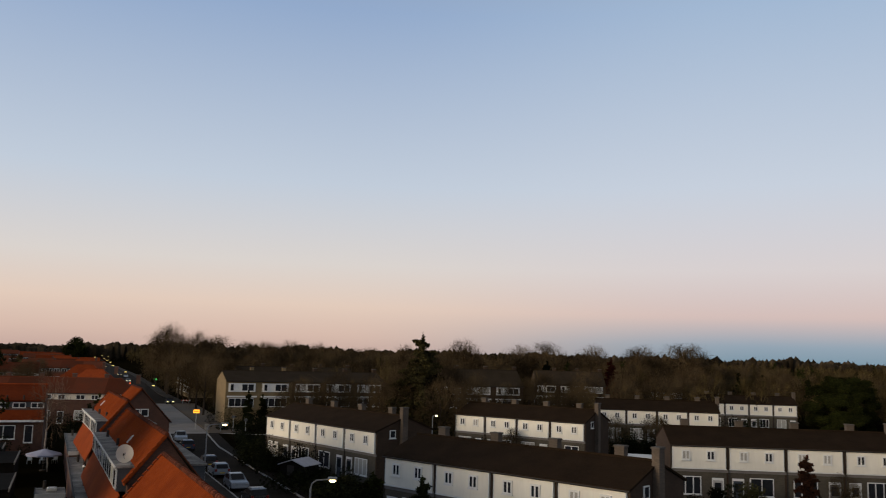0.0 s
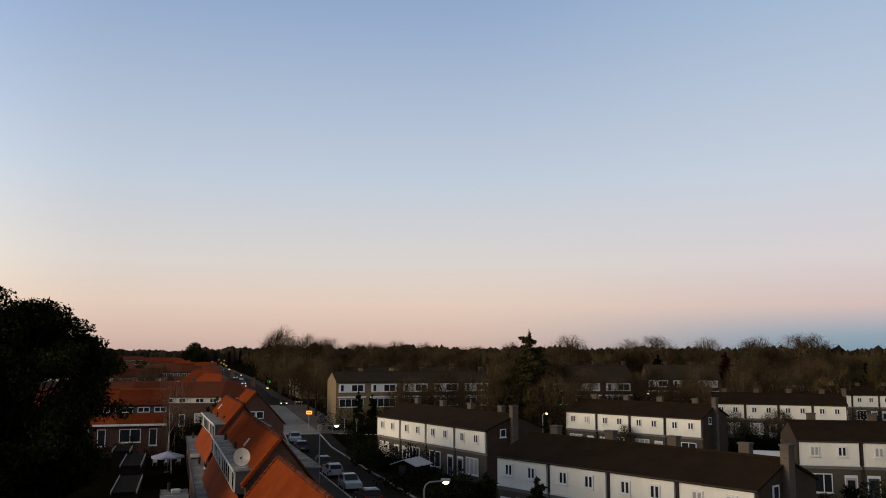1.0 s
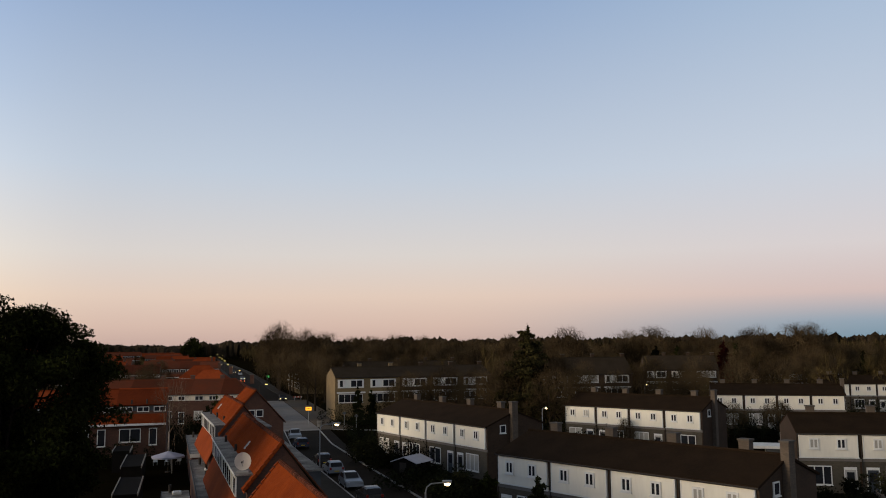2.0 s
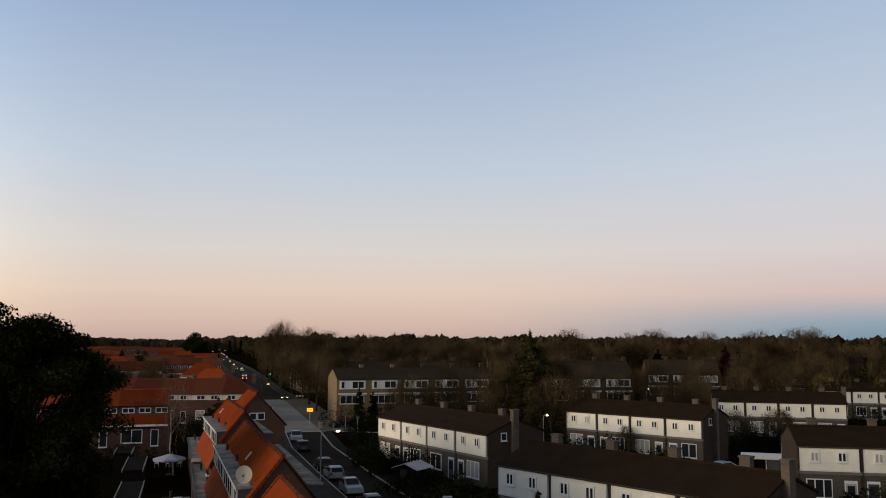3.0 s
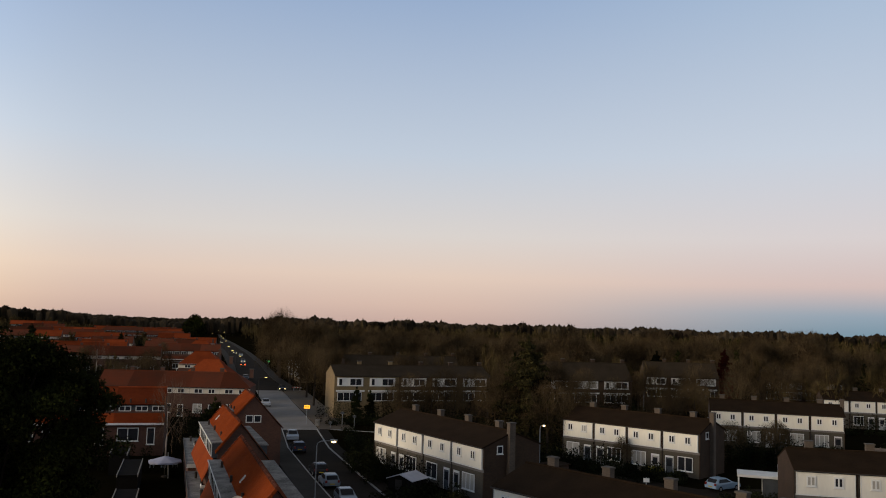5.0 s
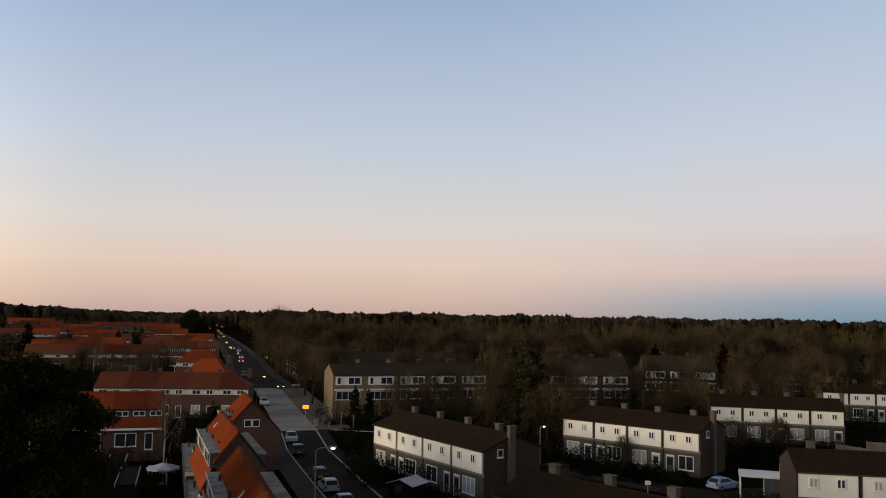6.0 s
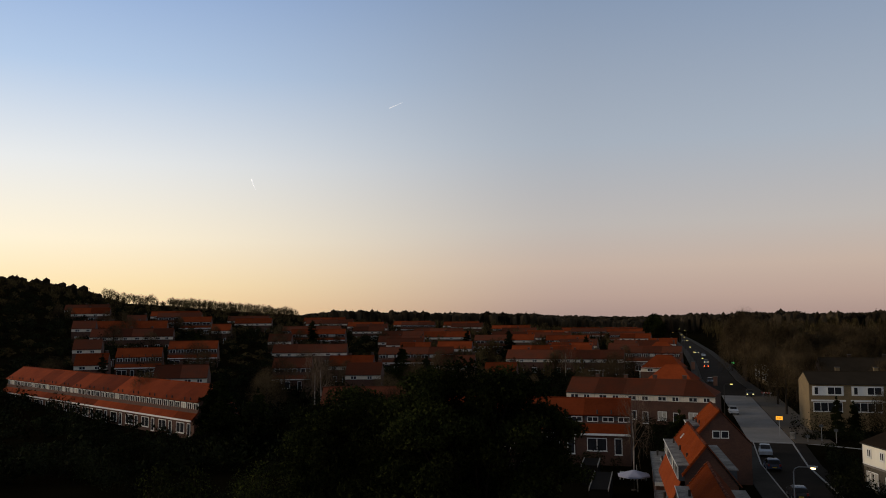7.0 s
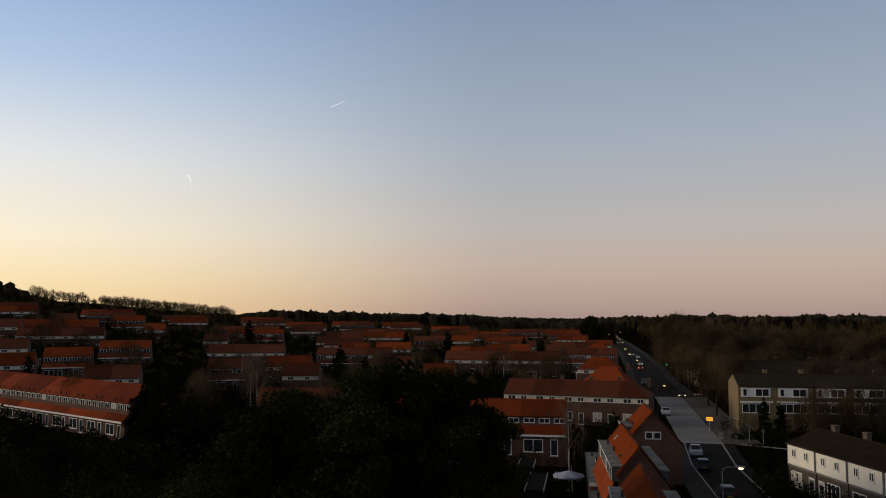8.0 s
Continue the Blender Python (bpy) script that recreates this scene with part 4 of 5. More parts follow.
bare_tree(-33.2, 101.0, 11.5, "birch", "slender pale-barked birch, leafless, by the red-roofed houses", "birches")
bare_tree(-104, 128, 15.5, "birch", "tall pale-barked birch, leafless, among the gardens", "birches")
bare_tree(-108, 131, 14.0, "birch", "tall pale-barked birch, leafless, among the gardens", "birches")
bare_tree(-52, 84, 10.0, "birch", "slender pale-barked birch, leafless, by the red-roofed houses", "birches")
bare_tree(-100, 240, 13.0, "birch", "slender pale-barked birch, leafless, by the red-roofed houses", "birches")
rt = random.Random(4)
STREETTREES = [(-34, 178), (-38.5, 196), (-43.5, 216), (-36, 206), (-31, 190), (-29.5, 214), (-50, 236), (-38, 226), (-26, 230), (-60, 268), (-52, 252), (-70, 300)]
for k, (x, y) in enumerate(STREETTREES):
    bare_tree(x + 6.5, y, rt.uniform(12, 16), k, "tall leafless street tree beside the long street", "street trees")
dome = new("tree")
part("trunk", tube(bmesh.new(), (0, 0, -0.5), (0, 0, 12), 0.6, 0.3, 8), BARK, dome)
part("crown", tri_mesh("crown", scatter_tris([(0, 0, 11), (-5, 0, 9), (5, 1, 9), (0, 3, 14)], [(9, 7, 9), (5, 5, 7), (5, 5, 7), (6, 5, 6.5)], 1500, 1.1, 41, 0.1), PINE), None, dome)
dome.scale = (0.85, 0.85, 0.98)
dome.location = (-181, 600, 0)
tagged(dome, "round dark tree at the end of the long street", "tree")
for px, h, y in ((19, 17, 236), (34.5, 19, 230), (30, 16, 240), (52, 18, 240), (59, 19, 236), (73, 18.5, 236), (85, 18, 232), (90, 19, 240), (98, 19.5, 232), (105, 20, 238), (-6, 16, 232), (-41, 19.5, 250), (-37, 18.5, 258)):
    bare_tree(px, y, h, int(px) + 50, "tall leafless tree rising above the woods", "tall woodland trees", True)
for x, y, h, k in ((-53, 268, 21.5, 1), (-50.5, 257, 21.8, 3)):
    bare_tree(x, y, h, k, "tall leafless tree rising above the others", "street trees")
for k in range(46):
    bare_tree(-38 + 3.7 * k + rt.uniform(-1.5, 1.5), 258 + 50 * rt.random(), rt.uniform(15.2, 17.8) if k < 14 else rt.uniform(13.2, 16.4), k, "leafless domed tree standing in the woods", "woodland trees", True)
for x, y, h in [(-6, 151, 10), (0.5, 153, 11), (6, 155, 10.5), (9.5, 126, 13), (16.5, 128, 14), (15, 119.5, 11), (-8, 146, 8), (-2, 149, 9), (2, 152, 8), (8, 150, 8.5), (14, 152, 9), (20, 158, 12), (27, 162, 11), (34, 166, 9), (40, 172, 10), (22.5, 146, 10), (46, 182, 11), (53, 186, 9), (51.5, 128.5, 5.2), (24, 126, 6), (33, 132, 8), (38, 141, 9), (45, 150, 10), (52, 148, 11), (60, 152, 12), (41, 119, 6), (46, 116, 6.5), (36, 113, 6), (23.5, 109.5, 4.5), (52.0, 70.0, 5), (46.5, 71.0, 4.2)]:
    bare_tree(x, y, h, int(x * 3 + y), group="garden trees")


def woodland_edge():
    """The leafless trees of the wood's edge, too many to count."""
    bases, heights, radii = [], [], []
    for k in range(210):
        x, y = rt.uniform(-20, 150), rt.uniform(158, 330)
        if not (64 < x < 104 and y < 178) and abs(y - 160 - 0.25 * x) > 6 and not (-26 < x < 10 and 200 < y < 220):
            h = rt.uniform(8.5, 13.5) + (y - 158) * 0.02
            bases.append((x, y, 0)), heights.append(h), radii.append(h * rt.uniform(0.35, 0.46))
    g = np.random.default_rng(23)
    foot = np.asarray(bases, float)
    stems = slivers(g, foot - (0, 0, 0.3), foot + np.stack([np.zeros(len(foot)), np.zeros(len(foot)), np.asarray(heights) * 0.7], 1), 0.2, 3)
    v = np.concatenate([branch_crowns(bases, heights, radii, (10, 7, 6, 3), (0.07, 0.04, 0.024, 0.016), 29)] + stems)
    tagged(new("woodland_edge", tri_mesh("woodland_edge", v, TWIG)), "leafless brown winter trees along the wood's edge", "woods", kind="stuff")


woodland_edge()
for k in range(100):
    a, r = radians(rt.uniform(14, 56)), 105 + 330 * rt.random() ** 1.3
    x, y = -r * math.sin(a), r * math.cos(a)
    if x < -0.24 * y - 22 and not (a > radians(36) and r < 165):
        bare_tree(x, y, rt.uniform(6, 11), k, group="garden trees of the red quarter")


def far_woods():
    """The wooded distance: thousands of leafless crowns that nobody could count."""
    g = np.random.default_rng(8)
    lists = {"a": ([], [], []), "b": ([], [], []), "d": ([], [], [])}

    def add(key, x, y, h, r):
        b, hh, rr = lists[key]
        b.append((x, y, terrain(x, y))), hh.append(h), rr.append(r)
    for k in range(5600):
        y = 165 + 900 * g.random() ** 1.6
        x = (g.random() - 0.5) * 2 * (y * 0.95)
        if x < -16.7 - (y - 120) * 0.28 + 9:
            continue
        if -28 < x < 44 and y < 190 + 0.25 * x or 42 <= x < 104 and y < 212 or -30 < x < 8 and y < 222:
            if g.random() < 0.93:
                continue
        h = 7 + 6 * g.random() ** 1.4 + (3 if y > 350 else 0) + (2.5 if y > 600 else 0) + (4 if g.random() < 0.05 else 0)
        add("a" if y < 420 else "b", x, y, h, 2.5 + 2.2 * g.random())
    for k in range(70):
        a, r = radians(41 + 8.2 * k / 55 if k < 55 else 50 + 3.2 * (k - 55) / 15), 690 + 20 * g.random()
        add("d", -r * math.sin(a), r * math.cos(a), 9 + 3.2 * g.random(), 4 + 1.2 * g.random())
    for k in range(1500):
        a, r = radians(g.uniform(16, 66)), 250 + 500 * g.random()
        x, y = -r * math.sin(a), r * math.cos(a)
        if x < -0.3 * y - 24:
            h = 4.5 + 5 * g.random()
            add("b", x, y, min(h, 0.0085 * r) if math.degrees(a) > 33 else h, 2.0 + 1.5 * g.random())
    for key, cnt, wds in (("a", (6, 6, 9), (0.11, 0.07, 0.04)), ("b", (5, 5, 4), (0.2, 0.14, 0.10)), ("d", (7, 6, 10), (0.16, 0.09, 0.05))):
        v = branch_crowns(*lists[key], cnt, wds, 3 + len(cnt), -0.3, 0.12)
        lab = {"a": "brown leafless winter woods behind the houses", "b": "brown-olive leafless woods further off", "d": "row of leafless trees on the hill's crest"}[key]
        nm = {"a": "near_woods", "b": "far_woods", "d": "crest_trees"}[key]
        tagged(new(nm, tri_mesh(nm, v, OLIVETWIG)), lab, "woods", kind="stuff")
    cs, rs = [], []
    for k in range(9500):
        a = g.uniform(-52, 75)
        r = 840 + 1300 * g.random() ** 1.3
        h = (11.0 + 5.0 * g.random()) * (0.2 + 0.8 * min(1, max(0, abs(a - 46.2) - 5.4) / 3)) * (1.1 if g.random() < 0.06 else 1)
        h *= (0.87 + 0.46 * min(1, max(0, (18 - a) / 4))) * (1 + 0.06 * math.sin(a * 0.8) + 0.05 * math.sin(a * 2.3 + 1) + 0.04 * math.sin(a * 5.7))
        x, y = -r * math.sin(radians(a)), r * math.cos(radians(a))
        wide = 2.2 + 2.6 * g.random() ** 2
        cs.append((x, y, terrain(x, y) + h * 0.5)), rs.append((wide * 1.3, wide * 1.3, h * 0.5))
    v = np.concatenate([lumps(cs, rs, 6), scatter_tris(cs, rs, 26, 0.8, 5, 0.9)])
    tagged(new("horizon_woods", tri_mesh("horizon_woods", v, island_mat("far_dark_woods", (0.044, 0.033, 0.021), (0.03, 0.023, 0.014), patch=0.03))), "dark wooded horizon closing off the distance", "woods", kind="stuff")


far_woods()


def wood_evergreens():
    """Dark spruces standing in the leafless woods."""
    g = np.random.default_rng(17)
    cs, rs = [], []
    for k in range(190):
        y = 185 + 500 * g.random()
        x = -16 - (y - 120) * 0.28 + 14 + g.random() * (y * 1.1)
        h = 8 + 7 * g.random() + (2 if y > 350 else 0)
        if -28 < x < 70 and y < 215:
            continue
        for j in range(6):
            f = j / 6
            cs.append((x, y, h * (0.12 + 0.84 * f))), rs.append((h * 0.19 * (1.05 - f), h * 0.19 * (1.05 - f), h * 0.11))
    for k in range(300):
        a, r = radians(13 - 48 * g.random()), 790 + 160 * g.random()
        h = 11.0 + 4.2 * g.random() ** 1.5
        for j in range(6):
            f = j / 6
            cs.append((-r * math.sin(a), r * math.cos(a), h * (0.3 + 0.7 * f))), rs.append((h * 0.15 * (1.05 - f), h * 0.15 * (1.05 - f), h * 0.09))
    v = scatter_tris(cs, rs, 50, 0.6, 19, 0.3)
    tagged(new("wood_evergreens", tri_mesh("wood_evergreens", v, PINE)), "dark evergreen trees scattered through the leafless woods", "woods", kind="stuff")


wood_evergreens()


def hedges():
    """Garden hedges and shrubs, dark and overgrown."""
    g = np.random.default_rng(12)
    cs, rs = [], []
    runs = [((-11.5, 104.0), (-2.0, 89.5), 2.9), ((-10.8, 103.0), (-4.0, 92.5), 2.7), ((-2.5, 90.5), (2.5, 83.0), 1.9), ((14.5, 114.0), (24.5, 105.3), 2.8), ((25.5, 104.5), (29.5, 101.0), 1.7), ((42.5, 132.8), (54.0, 129.6), 3.2), ((55, 128.6), (62, 127), 1.8), ((34, 75.6), (40, 74.4), 1.7), ((46, 72.8), (49, 72.2), 1.7), ((76, 162.6), (86, 160), 2.6), ((-12.5, 118), (-8.5, 106), 2.6), ((-8, 96), (-2, 86), 1.6), ((-6, 84), (3, 76), 1.8), ((-2, 80), (6, 72), 1.6), ((14, 113), (27, 101.5), 1.7), ((40, 126), (57, 121), 2.4), ((38, 120), (50, 113), 3.0), ((34, 118), (44, 110), 2.4), ((-22, 149), (8, 155.5), 3.6), ((-13, 151.5), (8.5, 158.5), 5.0), ((12, 161), (38, 168), 4.6), ((-18, 146), (4, 150), 2.8), ((10, 158), (40, 168), 3.8), ((14, 150), (44, 158), 4.0), ((6, 128), (16, 118), 3.0), ((-2, 135), (14, 124), 3.4), ((-12, 140), (4, 130), 3.0), ((20, 140), (44, 142), 3.6), ((-70, 93), (-38, 98), 2.4), ((-62, 99.5), (-37, 106.5), 2.2), ((-66, 84), (-40, 88), 2.2), ((-60, 72), (-38, 76), 2.6), ((-28, 112), (-31, 102), 3.6), ((-34, 142), (-58, 144), 2.4), ((-36, 128), (-62, 128), 2.6), ((-38, 120), (-66, 120), 2.6), ((-135, 92), (-86, 78), 2.6), ((-110, 70), (-60, 62), 3.2),
            ((1.8, 72), (-10.3, 112), 1.5), ((-10.3, 112), (-14.5, 132), 1.5), ((-4, 92), (3, 82), 0.9), ((-10, 103), (0, 88), 0.7), ((0.5, 64), (16, 46.5), 1.1), ((10, 112), (26, 98.5), 1.5), ((17, 112), (30, 100), 0.9), ((20, 128), (36, 116), 2.2), ((36, 124), (48, 112), 2.4), ((30, 90), (40, 86), 1.6), ((29, 76), (34, 73), 1.4), ((44, 127), (62, 124), 1.0),
            ((34, 73.5), (54, 69), 0.8), ((-20, 146), (6, 152), 1.3), ((8, 140), (40, 150), 2.5), ((-62, 100), (-40, 101), 1.0), ((-26, 72), (-22, 60), 1.6), ((-120, 88), (-84, 84), 1.8), ((-100, 78), (-60, 84), 2.0), ((-150, 98), (-104, 90), 1.2), ((64, 154), (100, 154), 1.2), ((66, 128), (100, 140), 1.6)]
    for (a, b, h) in runs:
        n = int(math.dist(a, b) / 0.9)
        for k in range(n):
            f = k / n
            x, y = a[0] + (b[0] - a[0]) * f + g.normal() * 0.7, a[1] + (b[1] - a[1]) * f + g.normal() * 0.7
            hh = h * (0.6 + 0.7 * g.random())
            cs.append((x, y, hh * 0.55)), rs.append((0.9, 0.9, hh * 0.55))
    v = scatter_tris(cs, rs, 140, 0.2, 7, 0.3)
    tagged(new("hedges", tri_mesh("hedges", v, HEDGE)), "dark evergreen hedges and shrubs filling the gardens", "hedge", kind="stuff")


hedges()


def shrub(x, y, r, h, material, label, seed):
    t = new("shrub")
    g = random.Random(seed)
    bm = bmesh.new()
    cs = []
    for k in range(14):
        a = g.uniform(0, math.tau)
        e = (r * 0.7 * math.cos(a) * g.random(), r * 0.7 * math.sin(a) * g.random(), h * g.uniform(0.3, 0.8))
        tube(bm, (0, 0, -0.1), e, 0.03, 0.012, 4)
        cs.append(e)
    part("stem", bm, BARK, t)
    part("leaves", tri_mesh("leaves", scatter_tris(cs, [(r * 0.45, r * 0.45, h * 0.28)] * 14, 70, 0.2, seed, 0.1), material), None, t)
    t.location = (x, y, terrain(x, y))
    tagged(t, label, "shrub", "garden shrubs")


shrub(26.5, 104.3, 1.1, 1.7, YELLEAF, "bright yellow-green shrub before a white house", 1)
shrub(29.0, 102.0, 1.0, 1.2, HEDGE, "rounded dark green garden shrub", 2)
shrub(24.0, 106.5, 1.0, 1.3, HEDGE, "rounded dark green garden shrub", 3)
shrub(39.0, 73.8, 1.5, 2.6, island_mat("olive_leaves", (0.06, 0.055, 0.02), (0.025, 0.025, 0.012)), "olive-brown shrub in a front garden", 4)
shrub(35.6, 73.5, 1.2, 2.0, HEDGE, "rounded dark green garden shrub", 5)
shrub(1.5, 84.5, 1.0, 1.5, island_mat("olive_leaves", (0.06, 0.055, 0.02), (0.025, 0.025, 0.012)), "olive-brown shrub in a front garden", 6)
for k, (x, y) in enumerate([(-66, 62), (-61, 64), (-70, 60), (-57, 66), (-64, 68)]):
    shrub(x, y, 3.0, 5.5, island_mat("mossy_leaves", (0.055, 0.06, 0.012), (0.02, 0.022, 0.008)), "large mossy green shrub below the houses", 10 + k)


def quarter_greenery():
    """Dark garden trees and shrubs between the red-roofed rows."""
    g = np.random.default_rng(31)
    cs, rs = [], []
    for k in range(2400):
        a, r = radians(g.uniform(16, 62)), 112 + 480 * g.random() ** 0.9
        x, y = -r * math.sin(a), r * math.cos(a)
        if x > -0.3 * y - 20:
            continue
        h, w = 1.6 + 4.2 * g.random() ** 2, 1.0 + 1.4 * g.random()
        for j in range(3):
            cs.append((x + g.normal() * w * 0.6, y + g.normal() * w * 0.6, terrain(x, y) + h * (0.35 + 0.3 * j / 2))), rs.append((w, w, h * 0.4))
    for p, q, z in ROWFRONTS:
        d, ln = (Vector(q) - Vector(p)).normalized(), math.dist(p, q)
        for k in range(int(ln / 1.6)):
            if g.random() < 0.75:
                f, off = k * 1.6 + g.normal(), g.uniform(3.5, 9.0)
                h, w = 1.8 + 2.2 * g.random(), 1.0 + 0.9 * g.random()
                cs.append((p[0] + d.x * f + d.y * off, p[1] + d.y * f - d.x * off, z + h * 0.5)), rs.append((w, w, h * 0.55))
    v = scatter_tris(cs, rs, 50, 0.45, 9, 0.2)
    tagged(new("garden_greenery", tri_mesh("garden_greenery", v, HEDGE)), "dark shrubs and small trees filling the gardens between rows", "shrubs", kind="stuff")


quarter_greenery()


# ---- street things ----
def car(p, q, paint, label, lit=None):
    """A parked hatchback standing from p (rear) to q (front) direction; 4.2 m long."""
    c = new("car")
    d = Vector((q[0] - p[0], q[1] - p[1]))
    L, W = 4.2, 1.74
    prof = [(0.0, 0.35), (0.02, 0.75), (0.12, 0.92), (0.55, 1.38), (1.1, 1.47), (2.0, 1.45), (2.95, 0.98), (3.9, 0.82), (4.16, 0.62), (4.2, 0.35), (3.6, 0.24), (0.6, 0.24)]
    bm = slab(bmesh.new(), [(x - L / 2, z) for x, z in prof], "y", -W / 2, W / 2)
    for v in bm.verts:
        if v.co.z > 0.95:
            v.co.y *= 1 - 0.26 * min(1, (v.co.z - 0.9) / 0.5)
    bmesh.ops.bevel(bm, geom=list(bm.edges), offset=0.06, segments=2, affect="EDGES")
    body_ = part("body", bm, paint, c)
    for s in (-1, 1):
        bm = slab(bmesh.new(), [(0.55 - L / 2, 0.98), (0.78 - L / 2, 1.36), (1.95 - L / 2, 1.35), (2.6 - L / 2, 0.98)], "y", s * 0.70, s * 0.835)
        for v in bm.verts:
            if v.co.z > 1.2:
                v.co.y *= 0.845
        part("side_window", bm, GLASS, c)
    bm = slab(bmesh.new(), [(2.92 - L / 2, 1.0), (2.12 - L / 2, 1.405), (2.15 - L / 2, 1.43), (2.98 - L / 2, 1.02)], "y", -0.62, 0.62)
    part("windscreen", bm, GLASS, c)
    bm = slab(bmesh.new(), [(0.17 - L / 2, 0.98), (0.5 - L / 2, 1.35), (0.47 - L / 2, 1.38), (0.12 - L / 2, 0.99)], "y", -0.6, 0.6)
    part("rear_window", bm, GLASS, c)
    for x in (0.75, 3.42):
        for s in (-1, 1):
            bm = tube(bmesh.new(), (x - L / 2, s * 0.68, 0.31), (x - L / 2, s * 0.885, 0.31), 0.31, 0.31, 16)
            wh = part("wheel", bm, RUBBER, c)
            part("rim", tube(bmesh.new(), (x - L / 2, s * 0.86, 0.31), (x - L / 2, s * 0.9, 0.31), 0.19, 0.17, 10), STEEL, wh)
    for s in (-1, 1):
        part("headlight", box(bmesh.new(), 3.98 - L / 2, 4.16 - L / 2, s * 0.66 - 0.16, s * 0.66 + 0.16, 0.6, 0.76, 0.02), HEAD if lit == "front" else STEEL, c)
        part("tail_light", box(bmesh.new(), -0.01 - L / 2, 0.12 - L / 2, s * 0.68 - 0.12, s * 0.68 + 0.12, 0.68, 0.95, 0.02), TAIL if lit == "back" else mat("red_lens", (0.2, 0.015, 0.01), rough=0.3), c)
    plate = part("number_plate", box(bmesh.new(), -0.04 - L / 2, -0.005 - L / 2, -0.26, 0.26, 0.5, 0.61), mat("yellow_plate", (0.5, 0.36, 0.03), rough=0.5), c)
    c.matrix_world = Matrix.Translation((p[0], p[1], 0.025)) @ Matrix.Rotation(math.atan2(d.y, d.x), 4, "Z")
    return tagged(c, label, "car", "cars along the street")


def paint(name, col):
    return mat(name, col, tuple(v * 0.85 for v in col), rough=0.25, spec=0.6, scale=0.5)


SILVER, WHITEP, BLACKP, BLUEP, DARKBLUE = paint("silver_paint", (0.21, 0.235, 0.27)), paint("white_paint", (0.5, 0.5, 0.51)), paint("black_paint", (0.015, 0.015, 0.017)), paint("light_blue_paint", (0.3, 0.42, 0.55)), paint("dark_blue_paint", (0.02, 0.03, 0.06))


def on_street(y):
    for a, b in zip(STREET, STREET[1:]):
        if a[1] <= y <= b[1]:
            f = (y - a[1]) / (b[1] - a[1])
            d = Vector((b[0] - a[0], b[1] - a[1])).normalized()
            return Vector((a[0] + (b[0] - a[0]) * f, y)), d
    return Vector(STREET[0]), Vector((0, 1))


def street_car(y, off, paint_, label, away=True, lit=None):
    p, d = on_street(y)
    p = p + Vector((d.y, -d.x)) * off
    q = p + d if away else p - d
    return car(p, q, paint_, label, lit)


street_car(84.8, -1.85, SILVER, "silver hatchback parked at the kerb", away=False)
street_car(93.6, -1.85, SILVER, "silver hatchback parked at the kerb")
street_car(100.3, -1.85, BLACKP, "black hatchback parked at the kerb")
street_car(117.0, -1.9, DARKBLUE, "dark blue hatchback parked at the kerb")
street_car(127.5, -1.85, SILVER, "silver hatchback parked near the junction", away=False)
street_car(77.0, -1.85, BLACKP, "black hatchback parked at the kerb")
street_car(176.0, -3.2, WHITEP, "white hatchback standing by the corner house", away=False)
street_car(212.0, 3.0, BLACKP, "dark car with lit headlamps on the far street", away=False, lit="front")
street_car(314.0, -2.0, BLACKP, "dark car with red tail lamps on the far street", away=True, lit="back")
for y in (419, 587):
    street_car(y, -1.4, DARKBLUE, "dark car with lit headlamps on the far street", away=False, lit="front")
street_car(249.0, -3.4, BLACKP, "black car standing by the corner house", away=False)
street_car(341.0, -1.0, SILVER, "pale car with lit headlamps on the far street", away=False, lit="front")
street_car(395.0, 0.5, WHITEP, "white car on the far street", away=False)
car((32.7, 97.6), (35.6, 99.4), BLUEP, "light blue hatchback parked behind the white houses")
car((39.6, 97.0), (42.0, 97.4), WHITEP, "white car parked beyond the carport")


def lens(x, z, half):
    """A flattened glass bowl under a lamp head."""
    bm = bmesh.new()
    bmesh.ops.create_icosphere(bm, subdivisions=2, radius=1.0)
    for v in bm.verts:
        v.co = Vector((x + v.co.x * half, v.co.y * 0.17, z + v.co.z * 0.1))
    return bm


def street_lamp(x, y, h, arm, label="street lamp on a curved galvanised post, lit", on=True, glass=1.0, post=None):
    t = new("street_lamp")
    bm = tube(bmesh.new(), (0, 0, -0.1), (0, 0, h - 0.5), 0.085, 0.05, 8)
    pts = [(0, h - 0.5), (arm * 0.06, h - 0.2), (arm * 0.25, h - 0.02), (arm * 0.8, h + 0.04)]
    for a, b in zip(pts, pts[1:]):
        tube(bm, (a[0], 0, a[1]), (b[0], 0, b[1]), 0.045, 0.04, 6)
    part("post", bm, post or STEEL, t)
    hd = part("lamp_head", box(bmesh.new(), arm * 0.74, arm * 1.15, -0.15, 0.15, h + 0.02, h + 0.16, 0.03), post or STEEL, t)
    part("lamp_glass", lens(arm * 0.95, h - 0.05, (abs(arm) * 0.07 + 0.10) * glass), (FARLAMP if post else LAMP) if on else FRAME, hd, "glowing warm lamp glass" if on else "")
    t.location = (x, y, terrain(x, y))
    return tagged(t, label, "street lamp", "street lamps")


